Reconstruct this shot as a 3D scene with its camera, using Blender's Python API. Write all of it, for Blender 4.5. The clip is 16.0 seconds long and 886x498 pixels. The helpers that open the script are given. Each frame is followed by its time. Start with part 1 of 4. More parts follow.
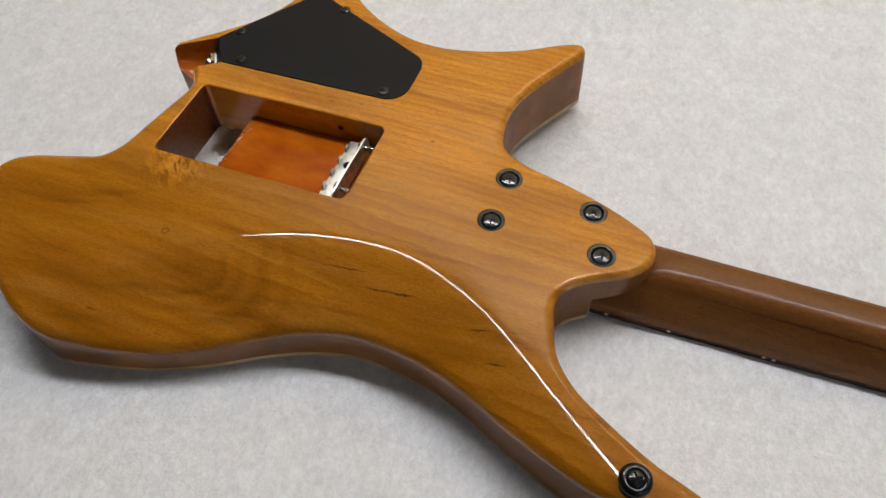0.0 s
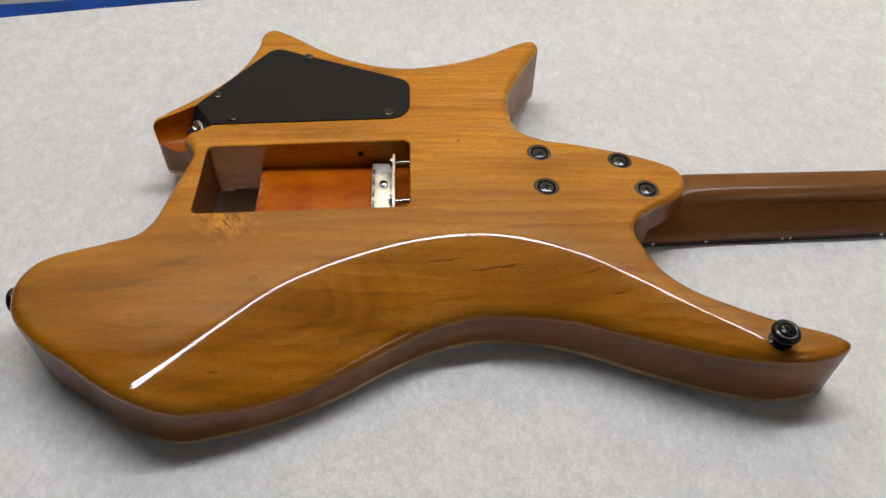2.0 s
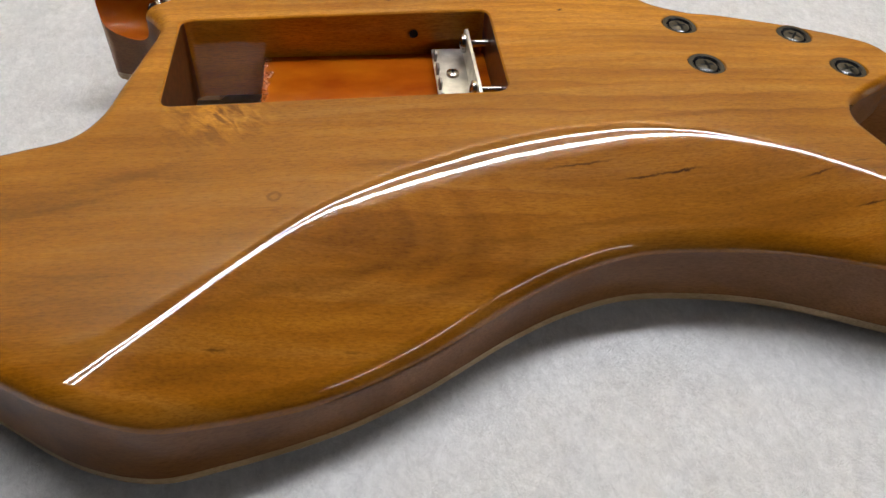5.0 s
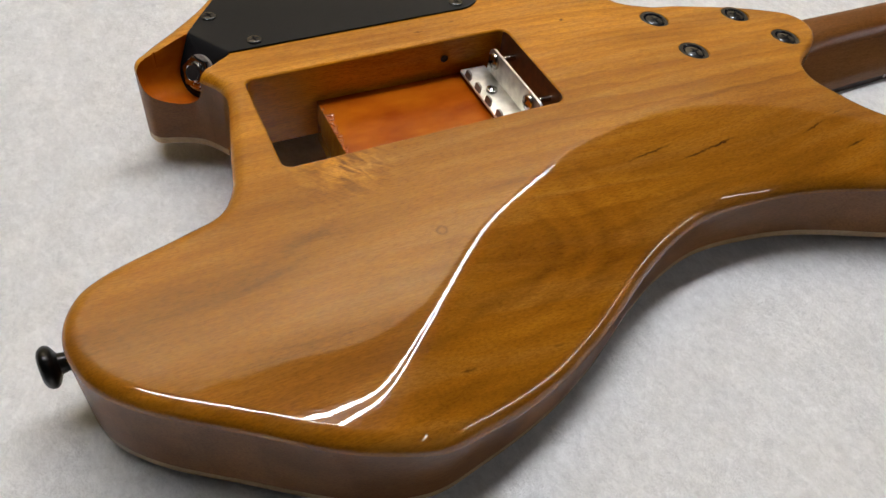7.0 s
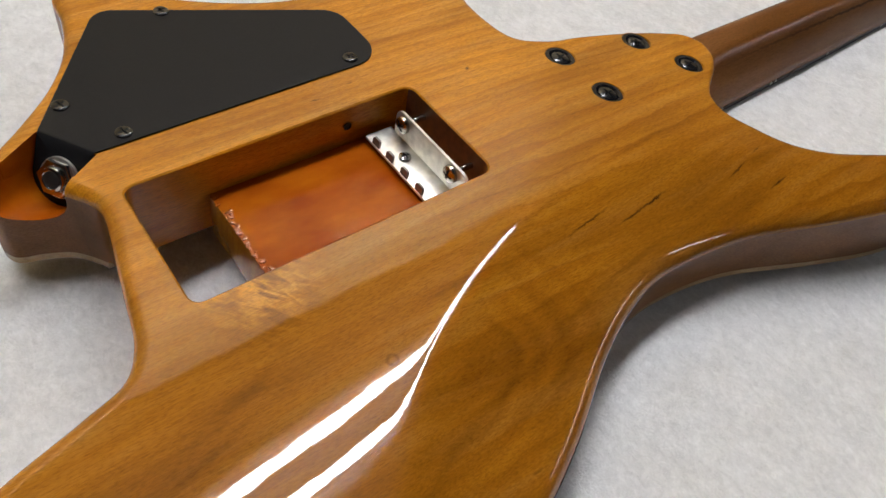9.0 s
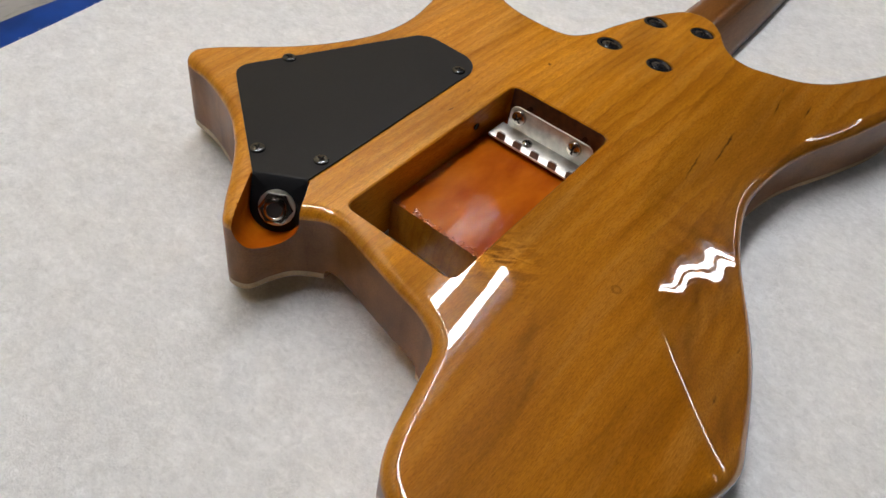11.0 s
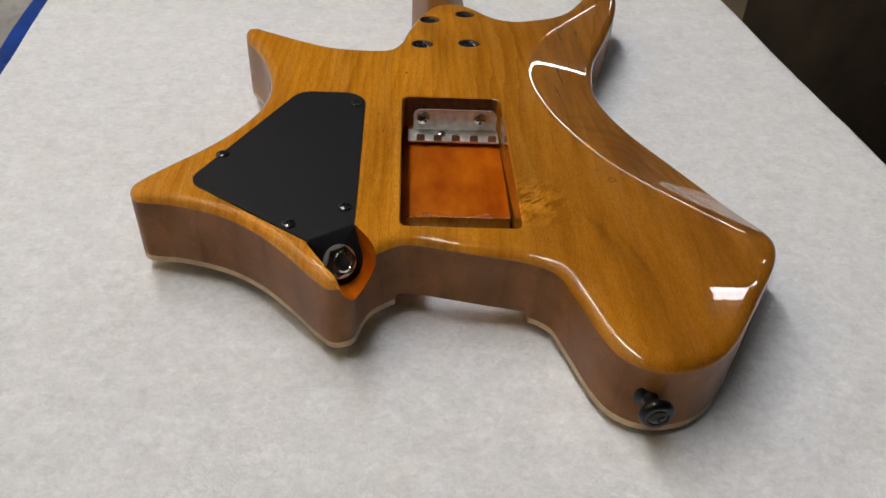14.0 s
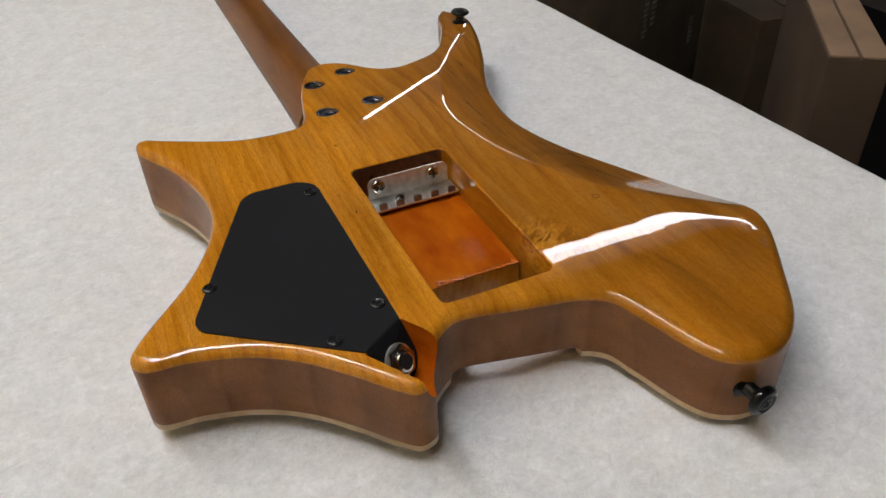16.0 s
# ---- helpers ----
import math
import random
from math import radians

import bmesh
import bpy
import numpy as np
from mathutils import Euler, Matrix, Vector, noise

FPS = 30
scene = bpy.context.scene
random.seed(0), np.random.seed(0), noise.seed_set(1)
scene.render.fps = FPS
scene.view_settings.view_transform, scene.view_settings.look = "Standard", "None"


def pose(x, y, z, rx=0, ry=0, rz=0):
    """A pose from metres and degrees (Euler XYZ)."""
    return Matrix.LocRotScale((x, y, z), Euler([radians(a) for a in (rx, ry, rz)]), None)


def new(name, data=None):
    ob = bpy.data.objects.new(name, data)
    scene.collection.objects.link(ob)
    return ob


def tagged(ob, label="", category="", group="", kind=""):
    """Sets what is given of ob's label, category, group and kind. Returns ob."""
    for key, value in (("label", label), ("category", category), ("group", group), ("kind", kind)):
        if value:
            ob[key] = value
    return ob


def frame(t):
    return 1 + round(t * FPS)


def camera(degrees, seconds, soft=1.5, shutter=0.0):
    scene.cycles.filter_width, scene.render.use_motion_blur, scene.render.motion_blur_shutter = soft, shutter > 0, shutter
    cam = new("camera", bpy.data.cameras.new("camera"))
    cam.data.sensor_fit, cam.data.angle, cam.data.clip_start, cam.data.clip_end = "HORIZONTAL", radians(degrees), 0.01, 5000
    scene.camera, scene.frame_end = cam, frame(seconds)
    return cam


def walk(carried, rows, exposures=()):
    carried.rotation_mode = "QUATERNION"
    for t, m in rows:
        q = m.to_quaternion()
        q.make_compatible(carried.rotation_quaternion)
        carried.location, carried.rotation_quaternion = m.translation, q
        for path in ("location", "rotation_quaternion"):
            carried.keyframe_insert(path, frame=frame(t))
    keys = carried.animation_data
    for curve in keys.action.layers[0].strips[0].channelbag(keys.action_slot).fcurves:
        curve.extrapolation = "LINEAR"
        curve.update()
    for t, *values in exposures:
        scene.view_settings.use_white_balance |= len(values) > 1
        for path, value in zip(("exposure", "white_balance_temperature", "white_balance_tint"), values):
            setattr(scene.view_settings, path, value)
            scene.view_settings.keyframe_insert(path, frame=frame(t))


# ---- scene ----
# ---- camera ----
cam = camera(61.1, 16.0, soft=1.5)
walk(cam, [
    (0.0, pose(0.1646, -0.2402, 0.3653, 34.81, 2.35, 21.33)),
    (0.5, pose(0.1326, -0.2558, 0.3661, 35.14, 0.35, 13.72)),
    (1.0, pose(0.0958, -0.2722, 0.3699, 36.13, -0.31, 7.43)),
    (1.5, pose(0.0575, -0.3056, 0.3852, 37.98, -0.33, 2.27)),
    (2.0, pose(0.0135, -0.3275, 0.3530, 41.29, -0.73, -2.16)),
    (2.5, pose(0.0029, -0.3135, 0.2995, 44.96, -1.12, -4.36)),
    (3.0, pose(-0.0086, -0.2975, 0.2382, 45.95, -1.51, -4.64)),
    (5.5, pose(-0.0628, -0.2459, 0.2074, 42.63, -3.01, -7.39)),
    (6.0, pose(-0.0900, -0.2434, 0.2205, 42.47, -3.49, -11.23)),
    (6.5, pose(-0.1258, -0.2465, 0.2283, 41.91, -4.29, -17.21)),
    (7.0, pose(-0.1642, -0.2350, 0.2382, 42.03, -5.33, -24.97)),
    (7.5, pose(-0.1774, -0.2104, 0.2275, 41.56, -6.39, -31.22)),
    (8.0, pose(-0.1717, -0.1912, 0.2315, 40.89, -7.16, -34.51)),
    (8.5, pose(-0.1649, -0.1769, 0.2406, 40.43, -8.04, -36.29)),
    (9.0, pose(-0.1588, -0.1679, 0.2471, 40.30, -8.86, -37.01)),
    (9.5, pose(-0.1654, -0.1512, 0.2530, 40.05, -9.36, -38.20)),
    (10.0, pose(-0.1911, -0.1338, 0.2519, 40.22, -8.94, -41.04)),
    (12.5, pose(-0.3944, -0.1064, 0.2809, 50.24, -4.51, -70.97)),
    (13.0, pose(-0.3993, -0.0646, 0.2611, 51.53, -3.92, -77.38)),
    (13.5, pose(-0.3981, -0.0160, 0.2540, 52.01, -3.40, -84.50)),
    (14.0, pose(-0.3887, 0.0245, 0.2516, 51.67, -2.65, -91.42)),
    (14.5, pose(-0.3814, 0.0747, 0.2400, 51.55, -1.56, -98.96)),
    (15.0, pose(-0.3762, 0.0887, 0.2400, 52.15, 0.41, -105.67)),
    (15.5, pose(-0.3659, 0.1087, 0.2535, 52.88, 1.07, -110.59)),
    (16.0, pose(-0.3421, 0.1237, 0.2619, 53.27, 1.86, -114.38)),
], exposures=[(0.0, -0.13), (3.0, -0.07), (5.5, 0.03), (8.0, 0.03), (10.0, -0.09), (12.5, -0.09), (14.0, -0.18), (16.0, -0.23)])

# ---- light ----
world = bpy.data.worlds.new("room_air")
scene.world = world
world.use_nodes = True
world.node_tree.nodes["Background"].inputs[0].default_value = (0.9, 0.95, 1.0, 1)
world.node_tree.nodes["Background"].inputs[1].default_value = 0.01
TUBE_POWER = 66.0  # the new tubes over the table; the older ones further off give less
scene.view_settings.exposure = 0.0


# ---- materials ----
def material(name):
    m = bpy.data.materials.new(name)
    m.use_nodes = True
    n = m.node_tree.nodes
    return m, n, m.node_tree.links, n["Principled BSDF"]


def node(n, kind, **values):
    a = n.new(kind)
    for key, value in values.items():
        a.inputs[key].default_value = value
    return a


def mapped(n, l, scale, rot=(0, 0, 0), loc=(0, 0, 0)):
    tc, mp = n.new("ShaderNodeTexCoord"), n.new("ShaderNodeMapping")
    mp.inputs["Scale"].default_value = scale
    mp.inputs["Rotation"].default_value = rot
    mp.inputs["Location"].default_value = loc
    l.new(tc.outputs["Object"], mp.inputs["Vector"])
    return mp.outputs["Vector"]


def ramp(n, l, source, stops):
    r = n.new("ShaderNodeValToRGB")
    e = r.color_ramp.elements
    while len(e) < len(stops):
        e.new(0.5)
    for k, (p, c) in enumerate(stops):
        e[k].position = p
        e[k].color = (*c, 1) if len(c) == 3 else c
    l.new(source, r.inputs["Fac"])
    return r.outputs["Color"]


def mix(n, l, kind, fac, a, b):
    x = n.new("ShaderNodeMix")
    x.data_type, x.blend_type = "RGBA", kind
    for socket, v in ((x.inputs["Factor"], fac), (x.inputs[6], a), (x.inputs[7], b)):
        if isinstance(v, (int, float)):
            socket.default_value = v
        elif isinstance(v, tuple):
            socket.default_value = (*v, 1)
        else:
            l.new(v, socket)
    return x.outputs[2]


def math_node(n, l, op, a, b=0.0, clamp=False):
    x = n.new("ShaderNodeMath")
    x.operation, x.use_clamp = op, clamp
    for socket, v in zip(x.inputs, (a, b)):
        if isinstance(v, (int, float)):
            socket.default_value = v
        else:
            l.new(v, socket)
    return x.outputs[0]


def bump(n, l, p, height, strength, distance, target="Normal"):
    b = node(n, "ShaderNodeBump", Strength=strength, Distance=distance)
    l.new(height, b.inputs["Height"])
    l.new(b.outputs["Normal"], p.inputs[target])


def plain(name, colour, rough=0.5, metal=0.0, coat=0.0, vary=0.15, scale=60.0, relief=0.0):
    m, n, l, p = material(name)
    t = node(n, "ShaderNodeTexNoise", Scale=scale, Detail=6.0)
    l.new(mapped(n, l, (1, 1, 1)), t.inputs["Vector"])
    lo = tuple(c * (1 - vary) for c in colour)
    hi = tuple(min(1, c * (1 + vary)) for c in colour)
    l.new(ramp(n, l, t.outputs["Fac"], [(0.3, lo), (0.7, hi)]), p.inputs["Base Color"])
    p.inputs["Roughness"].default_value = rough
    p.inputs["Metallic"].default_value = metal
    p.inputs["Coat Weight"].default_value = coat
    p.inputs["Coat Roughness"].default_value = 0.04
    if relief:
        bump(n, l, p, t.outputs["Fac"], 0.4, relief)
    return m


def wood(name, light, mid, dark, coat=1.0, gloss=0.014, period=0.0078, heart=(-0.19, -0.06), seed=0.0, marks=(), knots=(), curl=None, shade_span=None, cathedral=None, quiet=None, bands=()):
    """Lacquered wood with its grain along x: rings round a far axis, fine fibres, pores, and the marks it carries."""
    m, n, l, p = material(name)
    bend = node(n, "ShaderNodeTexNoise", Scale=1.0, Detail=1.5, Roughness=0.4)
    l.new(mapped(n, l, (3, 8, 8), loc=(seed, seed, 0)), bend.inputs["Vector"])
    coord = mapped(n, l, (1, 1, 1), rot=(0.0, -0.055, 0.03), loc=(0.0, -heart[0], -heart[1]))
    push = n.new("ShaderNodeVectorMath")
    push.operation = "MULTIPLY_ADD"
    l.new(bend.outputs["Color"], push.inputs[0])
    push.inputs[1].default_value = (0.0, 0.030, 0.020)
    l.new(coord, push.inputs[2])
    ring = node(n, "ShaderNodeTexWave", Scale=math.pi / (10 * period), Distortion=2.2, Detail=2.0)
    ring.inputs["Detail Scale"].default_value = 1.2
    ring.wave_type, ring.rings_direction, ring.wave_profile = "RINGS", "X", "SAW"
    l.new(push.outputs[0], ring.inputs["Vector"])
    fibre = node(n, "ShaderNodeTexNoise", Scale=1.0, Detail=2.0, Roughness=0.5)
    l.new(mapped(n, l, (130, 2000, 2000), loc=(seed, 0, 0)), fibre.inputs["Vector"])
    mottle = node(n, "ShaderNodeTexNoise", Scale=1.0, Detail=3.0, Roughness=0.6)
    l.new(mapped(n, l, (480, 1900, 1900), rot=(0, 0, 0.05), loc=(seed, 2, 0)), mottle.inputs["Vector"])
    cloud = node(n, "ShaderNodeTexNoise", Scale=1.0, Detail=5.0)
    l.new(mapped(n, l, (9, 46, 46), rot=(0, 0, 0.06), loc=(3 + seed, 1, 0)), cloud.inputs["Vector"])
    soft = tuple(0.5 * a + 0.5 * b for a, b in zip(light, mid))
    line = tuple(0.62 * a + 0.38 * b for a, b in zip(mid, dark))
    base = ramp(n, l, ring.outputs["Fac"], [(0.0, soft), (0.10, light), (0.55, soft), (0.84, mid), (0.955, tuple(0.5 * a + 0.5 * b for a, b in zip(mid, line))), (1.0, soft)])
    plainer = node(n, "ShaderNodeTexNoise", Scale=1.0, Detail=3.0)
    l.new(mapped(n, l, (8, 30, 30), rot=(0, 0, 0.05), loc=(11 + seed, 4, 0)), plainer.inputs["Vector"])
    blend = ramp(n, l, plainer.outputs["Fac"], [(0.38, (0.12, 0.12, 0.12)), (0.62, (0.76, 0.76, 0.76))])
    if quiet:
        # straighter, quieter wood towards one end
        at = n.new("ShaderNodeSeparateXYZ")
        l.new(mapped(n, l, (1, 1, 1)), at.inputs[0])
        calm = math_node(n, l, "MULTIPLY", math_node(n, l, "SUBTRACT", at.outputs["X"], quiet[0]), 1 / (quiet[1] - quiet[0]), clamp=True)
        blend = mix(n, l, "MIX", calm, blend, (0.90, 0.90, 0.90))
    base = mix(n, l, "MIX", blend, base, soft)
    tone = ramp(n, l, cloud.outputs["Fac"], [(0.32, (0.74, 0.69, 0.60)), (0.68, (1.18, 1.20, 1.24))])
    c = mix(n, l, "MULTIPLY", 1.0, base, tone)
    streak = node(n, "ShaderNodeTexNoise", Scale=1.0, Detail=4.0, Roughness=0.6, Distortion=0.4)
    l.new(mapped(n, l, (10, 120, 60), rot=(0, 0, 0.10), loc=(seed, 6, 0)), streak.inputs["Vector"])
    c = mix(n, l, "MULTIPLY", 0.5, c, ramp(n, l, streak.outputs["Fac"], [(0.30, (0.70, 0.64, 0.55)), (0.46, (0.98, 0.98, 0.98)), (0.72, (1.10, 1.11, 1.13))]))
    if shade_span:
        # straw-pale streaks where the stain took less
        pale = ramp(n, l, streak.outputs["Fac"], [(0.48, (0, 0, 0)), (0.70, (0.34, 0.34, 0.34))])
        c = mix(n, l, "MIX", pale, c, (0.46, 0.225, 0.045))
        # shade painted into the wood: darker on the carved side, lighter across the board
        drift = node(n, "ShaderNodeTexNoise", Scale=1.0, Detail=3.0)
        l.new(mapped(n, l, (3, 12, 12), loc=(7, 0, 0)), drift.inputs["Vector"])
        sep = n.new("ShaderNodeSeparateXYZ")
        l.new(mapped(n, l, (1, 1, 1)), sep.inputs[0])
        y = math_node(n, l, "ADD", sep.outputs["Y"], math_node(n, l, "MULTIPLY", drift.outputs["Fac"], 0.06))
        y = math_node(n, l, "MULTIPLY", math_node(n, l, "SUBTRACT", y, shade_span[0]), 1 / (shade_span[1] - shade_span[0]), clamp=True)
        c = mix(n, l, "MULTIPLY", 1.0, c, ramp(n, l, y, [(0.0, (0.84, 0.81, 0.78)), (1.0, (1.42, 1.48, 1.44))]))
        # straight, close growth lines in the paler half
        warp = n.new("ShaderNodeVectorMath")
        warp.operation = "MULTIPLY_ADD"
        l.new(drift.outputs["Color"], warp.inputs[0])
        warp.inputs[1].default_value = (0.0, 0.030, 0.0)
        l.new(mapped(n, l, (0.05, 1, 0.3), rot=(0, 0, 0.02)), warp.inputs[2])
        fine = node(n, "ShaderNodeTexWave", Scale=72.0, Distortion=1.2, Detail=2.0)
        fine.inputs["Detail Scale"].default_value = 0.6
        fine.wave_type, fine.bands_direction, fine.wave_profile = "BANDS", "Y", "SAW"
        l.new(warp.outputs[0], fine.inputs["Vector"])
        lines = ramp(n, l, fine.outputs["Fac"], [(0.0, (1.04, 1.04, 1.04)), (0.55, (1.0, 1.0, 1.0)), (0.90, (0.86, 0.81, 0.74)), (0.96, (0.78, 0.71, 0.62)), (1.0, (1.04, 1.04, 1.04))])
        c = mix(n, l, "MULTIPLY", ramp(n, l, y, [(0.30, (0.06, 0.06, 0.06)), (0.75, (0.75, 0.75, 0.75))]), c, lines)
    grain = ramp(n, l, fibre.outputs["Fac"], [(0.34, (0.70, 0.64, 0.54)), (0.62, (1.08, 1.08, 1.08))])
    c = mix(n, l, "MULTIPLY", 0.32, c, grain)
    speck = ramp(n, l, mottle.outputs["Fac"], [(0.34, (0.64, 0.57, 0.46)), (0.48, (1.0, 1.0, 1.0)), (0.66, (1.22, 1.24, 1.30))])
    c = mix(n, l, "MULTIPLY", 0.50, c, speck)
    pore = node(n, "ShaderNodeTexNoise", Scale=1.0, Detail=1.0)
    l.new(mapped(n, l, (210, 2300, 2300)), pore.inputs["Vector"])
    dots = ramp(n, l, pore.outputs["Fac"], [(0.60, (0, 0, 0)), (0.66, (1, 1, 1))])
    c = mix(n, l, "MIX", math_node(n, l, "MULTIPLY", dots, 0.38), c, line)
    if cathedral:
        # nested arches where the carve cuts across the growth rings
        cx, cy, rx, ry = cathedral
        arch = n.new("ShaderNodeMapping")
        arch.vector_type = "TEXTURE"
        arch.inputs["Location"].default_value = (cx, cy, 0)
        arch.inputs["Rotation"].default_value = (0, 0, -0.12)
        arch.inputs["Scale"].default_value = (rx, ry, 1000)
        sway = n.new("ShaderNodeVectorMath")
        sway.operation = "MULTIPLY_ADD"
        drift2 = node(n, "ShaderNodeTexNoise", Scale=38.0, Detail=2.0)
        l.new(mapped(n, l, (0.6, 1, 1)), drift2.inputs["Vector"])
        l.new(drift2.outputs["Color"], sway.inputs[0])
        sway.inputs[1].default_value = (0.016, 0.012, 0)
        l.new(mapped(n, l, (1, 1, 1), loc=(-0.008, -0.006, 0)), sway.inputs[2])
        l.new(sway.outputs[0], arch.inputs["Vector"])
        far = n.new("ShaderNodeVectorMath")
        far.operation = "LENGTH"
        l.new(arch.outputs[0], far.inputs[0])
        stops = []
        for at, deep in ((0.32, 0.93), (0.50, 0.84), (0.61, 0.92), (0.74, 0.85), (0.90, 0.92)):
            stops += [(at - 0.07, (1.04, 1.04, 1.04)), (at, (deep, deep * 0.96, deep * 0.88))]
        stops += [(0.94, (1.0, 1.0, 1.0))]
        lines = ramp(n, l, math_node(n, l, "MULTIPLY", far.outputs["Value"], 0.5), stops)
        sx = n.new("ShaderNodeSeparateXYZ")
        l.new(arch.outputs[0], sx.inputs[0])
        show = ramp(n, l, math_node(n, l, "ADD", math_node(n, l, "MULTIPLY", sx.outputs["X"], 0.5), 0.3, clamp=True), [(0.20, (0, 0, 0)), (0.62, (1, 1, 1))])
        where = n.new("ShaderNodeSeparateXYZ")
        l.new(mapped(n, l, (1, 1, 1)), where.inputs[0])
        below = math_node(n, l, "SUBTRACT", math_node(n, l, "ADD", math_node(n, l, "MULTIPLY", where.outputs["X"], 0.6), -0.055), where.outputs["Y"])
        show = math_node(n, l, "MULTIPLY", show, math_node(n, l, "MULTIPLY", below, 140.0, clamp=True))
        c = mix(n, l, "MULTIPLY", show, c, lines)
    if bands:
        # long soft growth bands, each from one end to the other
        sway2 = node(n, "ShaderNodeTexNoise", Scale=34.0, Detail=3.0)
        l.new(mapped(n, l, (0.6, 1, 1), loc=(1, 5, 0)), sway2.inputs["Vector"])
        bent = n.new("ShaderNodeVectorMath")
        bent.operation = "MULTIPLY_ADD"
        l.new(sway2.outputs["Color"], bent.inputs[0])
        bent.inputs[1].default_value = (0.0, 0.009, 0.0)
        l.new(mapped(n, l, (1, 1, 1), loc=(0, -0.0045, 0)), bent.inputs[2])
    for x0, y0, x1, y1, width, strength in bands:
        mp = n.new("ShaderNodeMapping")
        mp.vector_type = "TEXTURE"
        mp.inputs["Location"].default_value = ((x0 + x1) / 2, (y0 + y1) / 2, 0)
        mp.inputs["Rotation"].default_value = (0, 0, math.atan2(y1 - y0, x1 - x0))
        mp.inputs["Scale"].default_value = (0.62 * math.hypot(x1 - x0, y1 - y0), width, 1000)
        l.new(bent.outputs[0], mp.inputs["Vector"])
        ln = n.new("ShaderNodeVectorMath")
        ln.operation = "LENGTH"
        l.new(mp.outputs[0], ln.inputs[0])
        f = ramp(n, l, ln.outputs["Value"], [(0.1, (strength,) * 3), (0.6, (0.55 * strength,) * 3), (1.0, (0, 0, 0))])
        c = mix(n, l, "MULTIPLY", f, c, (0.50, 0.42, 0.30))
    tc = n.new("ShaderNodeTexCoord")
    wob = node(n, "ShaderNodeTexNoise", Scale=330.0, Detail=4.0, Roughness=0.65)
    l.new(tc.outputs["Object"], wob.inputs["Vector"])
    for mx, my, length, width, turn, strength in marks:
        s = n.new("ShaderNodeVectorMath")
        s.operation = "SUBTRACT"
        l.new(tc.outputs["Object"], s.inputs[0])
        s.inputs[1].default_value = (mx, my, 0)
        w = n.new("ShaderNodeVectorMath")
        w.operation = "MULTIPLY_ADD"
        l.new(wob.outputs["Color"], w.inputs[0])
        w.inputs[1].default_value = (width * 3.2,) * 3
        shift = n.new("ShaderNodeVectorMath")
        shift.operation = "SUBTRACT"
        l.new(s.outputs[0], shift.inputs[0])
        shift.inputs[1].default_value = (width * 1.6,) * 3
        l.new(shift.outputs[0], w.inputs[2])
        mp = n.new("ShaderNodeMapping")
        mp.vector_type = "TEXTURE"
        mp.inputs["Rotation"].default_value = (0, 0, turn)
        mp.inputs["Scale"].default_value = (length, width, 1000)
        l.new(w.outputs[0], mp.inputs["Vector"])
        ln = n.new("ShaderNodeVectorMath")
        ln.operation = "LENGTH"
        l.new(mp.outputs[0], ln.inputs[0])
        f = ramp(n, l, ln.outputs["Value"], [(0.25, (strength,) * 3), (1.0, (0, 0, 0))])
        c = mix(n, l, "MIX", f, c, tuple(0.55 * v for v in dark))
    for mx, my, size, strength in knots:
        # a small pin knot: a dark ring round a pale eye
        s = n.new("ShaderNodeVectorMath")
        s.operation = "MULTIPLY_ADD"
        l.new(wob.outputs["Color"], s.inputs[0])
        s.inputs[1].default_value = (size * 0.5, size * 0.5, 0)
        l.new(mapped(n, l, (1, 1, 0), loc=(-mx - size * 0.25, -my - size * 0.25, 0)), s.inputs[2])
        ln = n.new("ShaderNodeVectorMath")
        ln.operation = "LENGTH"
        l.new(s.outputs[0], ln.inputs[0])
        f = ramp(n, l, math_node(n, l, "DIVIDE", ln.outputs["Value"], size), [(0.30, (0.1 * strength,) * 3), (0.66, (strength,) * 3), (1.0, (0, 0, 0))])
        c = mix(n, l, "MIX", f, c, dark)
    if curl:
        mx, my, size = curl
        s = n.new("ShaderNodeVectorMath")
        s.operation = "DISTANCE"
        l.new(tc.outputs["Object"], s.inputs[0])
        s.inputs[1].default_value = (mx, my, 0.047)
        near = ramp(n, l, math_node(n, l, "DIVIDE", s.outputs["Value"], size), [(0.1, (1, 1, 1)), (0.45, (0.55, 0.55, 0.55)), (1.0, (0, 0, 0))])
        fig = node(n, "ShaderNodeTexNoise", Scale=250.0, Detail=5.0, Roughness=0.62, Distortion=0.9)
        stretch = n.new("ShaderNodeMapping")
        stretch.vector_type = "TEXTURE"
        stretch.inputs["Rotation"].default_value = (0, 0, -0.85)
        stretch.inputs["Scale"].default_value = (2.6, 1, 1)
        l.new(tc.outputs["Object"], stretch.inputs["Vector"])
        l.new(stretch.outputs["Vector"], fig.inputs["Vector"])
        fc = ramp(n, l, fig.outputs["Fac"], [(0.39, (0.52, 0.46, 0.38)), (0.48, (1.0, 1.0, 1.0)), (0.60, (1.75, 1.9, 2.1))])
        c = mix(n, l, "MULTIPLY", near, c, fc)
    l.new(c, p.inputs["Base Color"])
    p.inputs["Roughness"].default_value = 0.45
    p.inputs["Specular IOR Level"].default_value = 0.03 if coat else 0.3
    p.inputs["Coat Weight"].default_value = coat
    p.inputs["Coat Roughness"].default_value = gloss
    p.inputs["Coat IOR"].default_value = 1.50
    bump(n, l, p, fibre.outputs["Fac"], 0.12, 0.0003)
    wave = node(n, "ShaderNodeTexNoise", Scale=1.0, Detail=3.0)
    l.new(mapped(n, l, (22, 45, 30)), wave.inputs["Vector"])
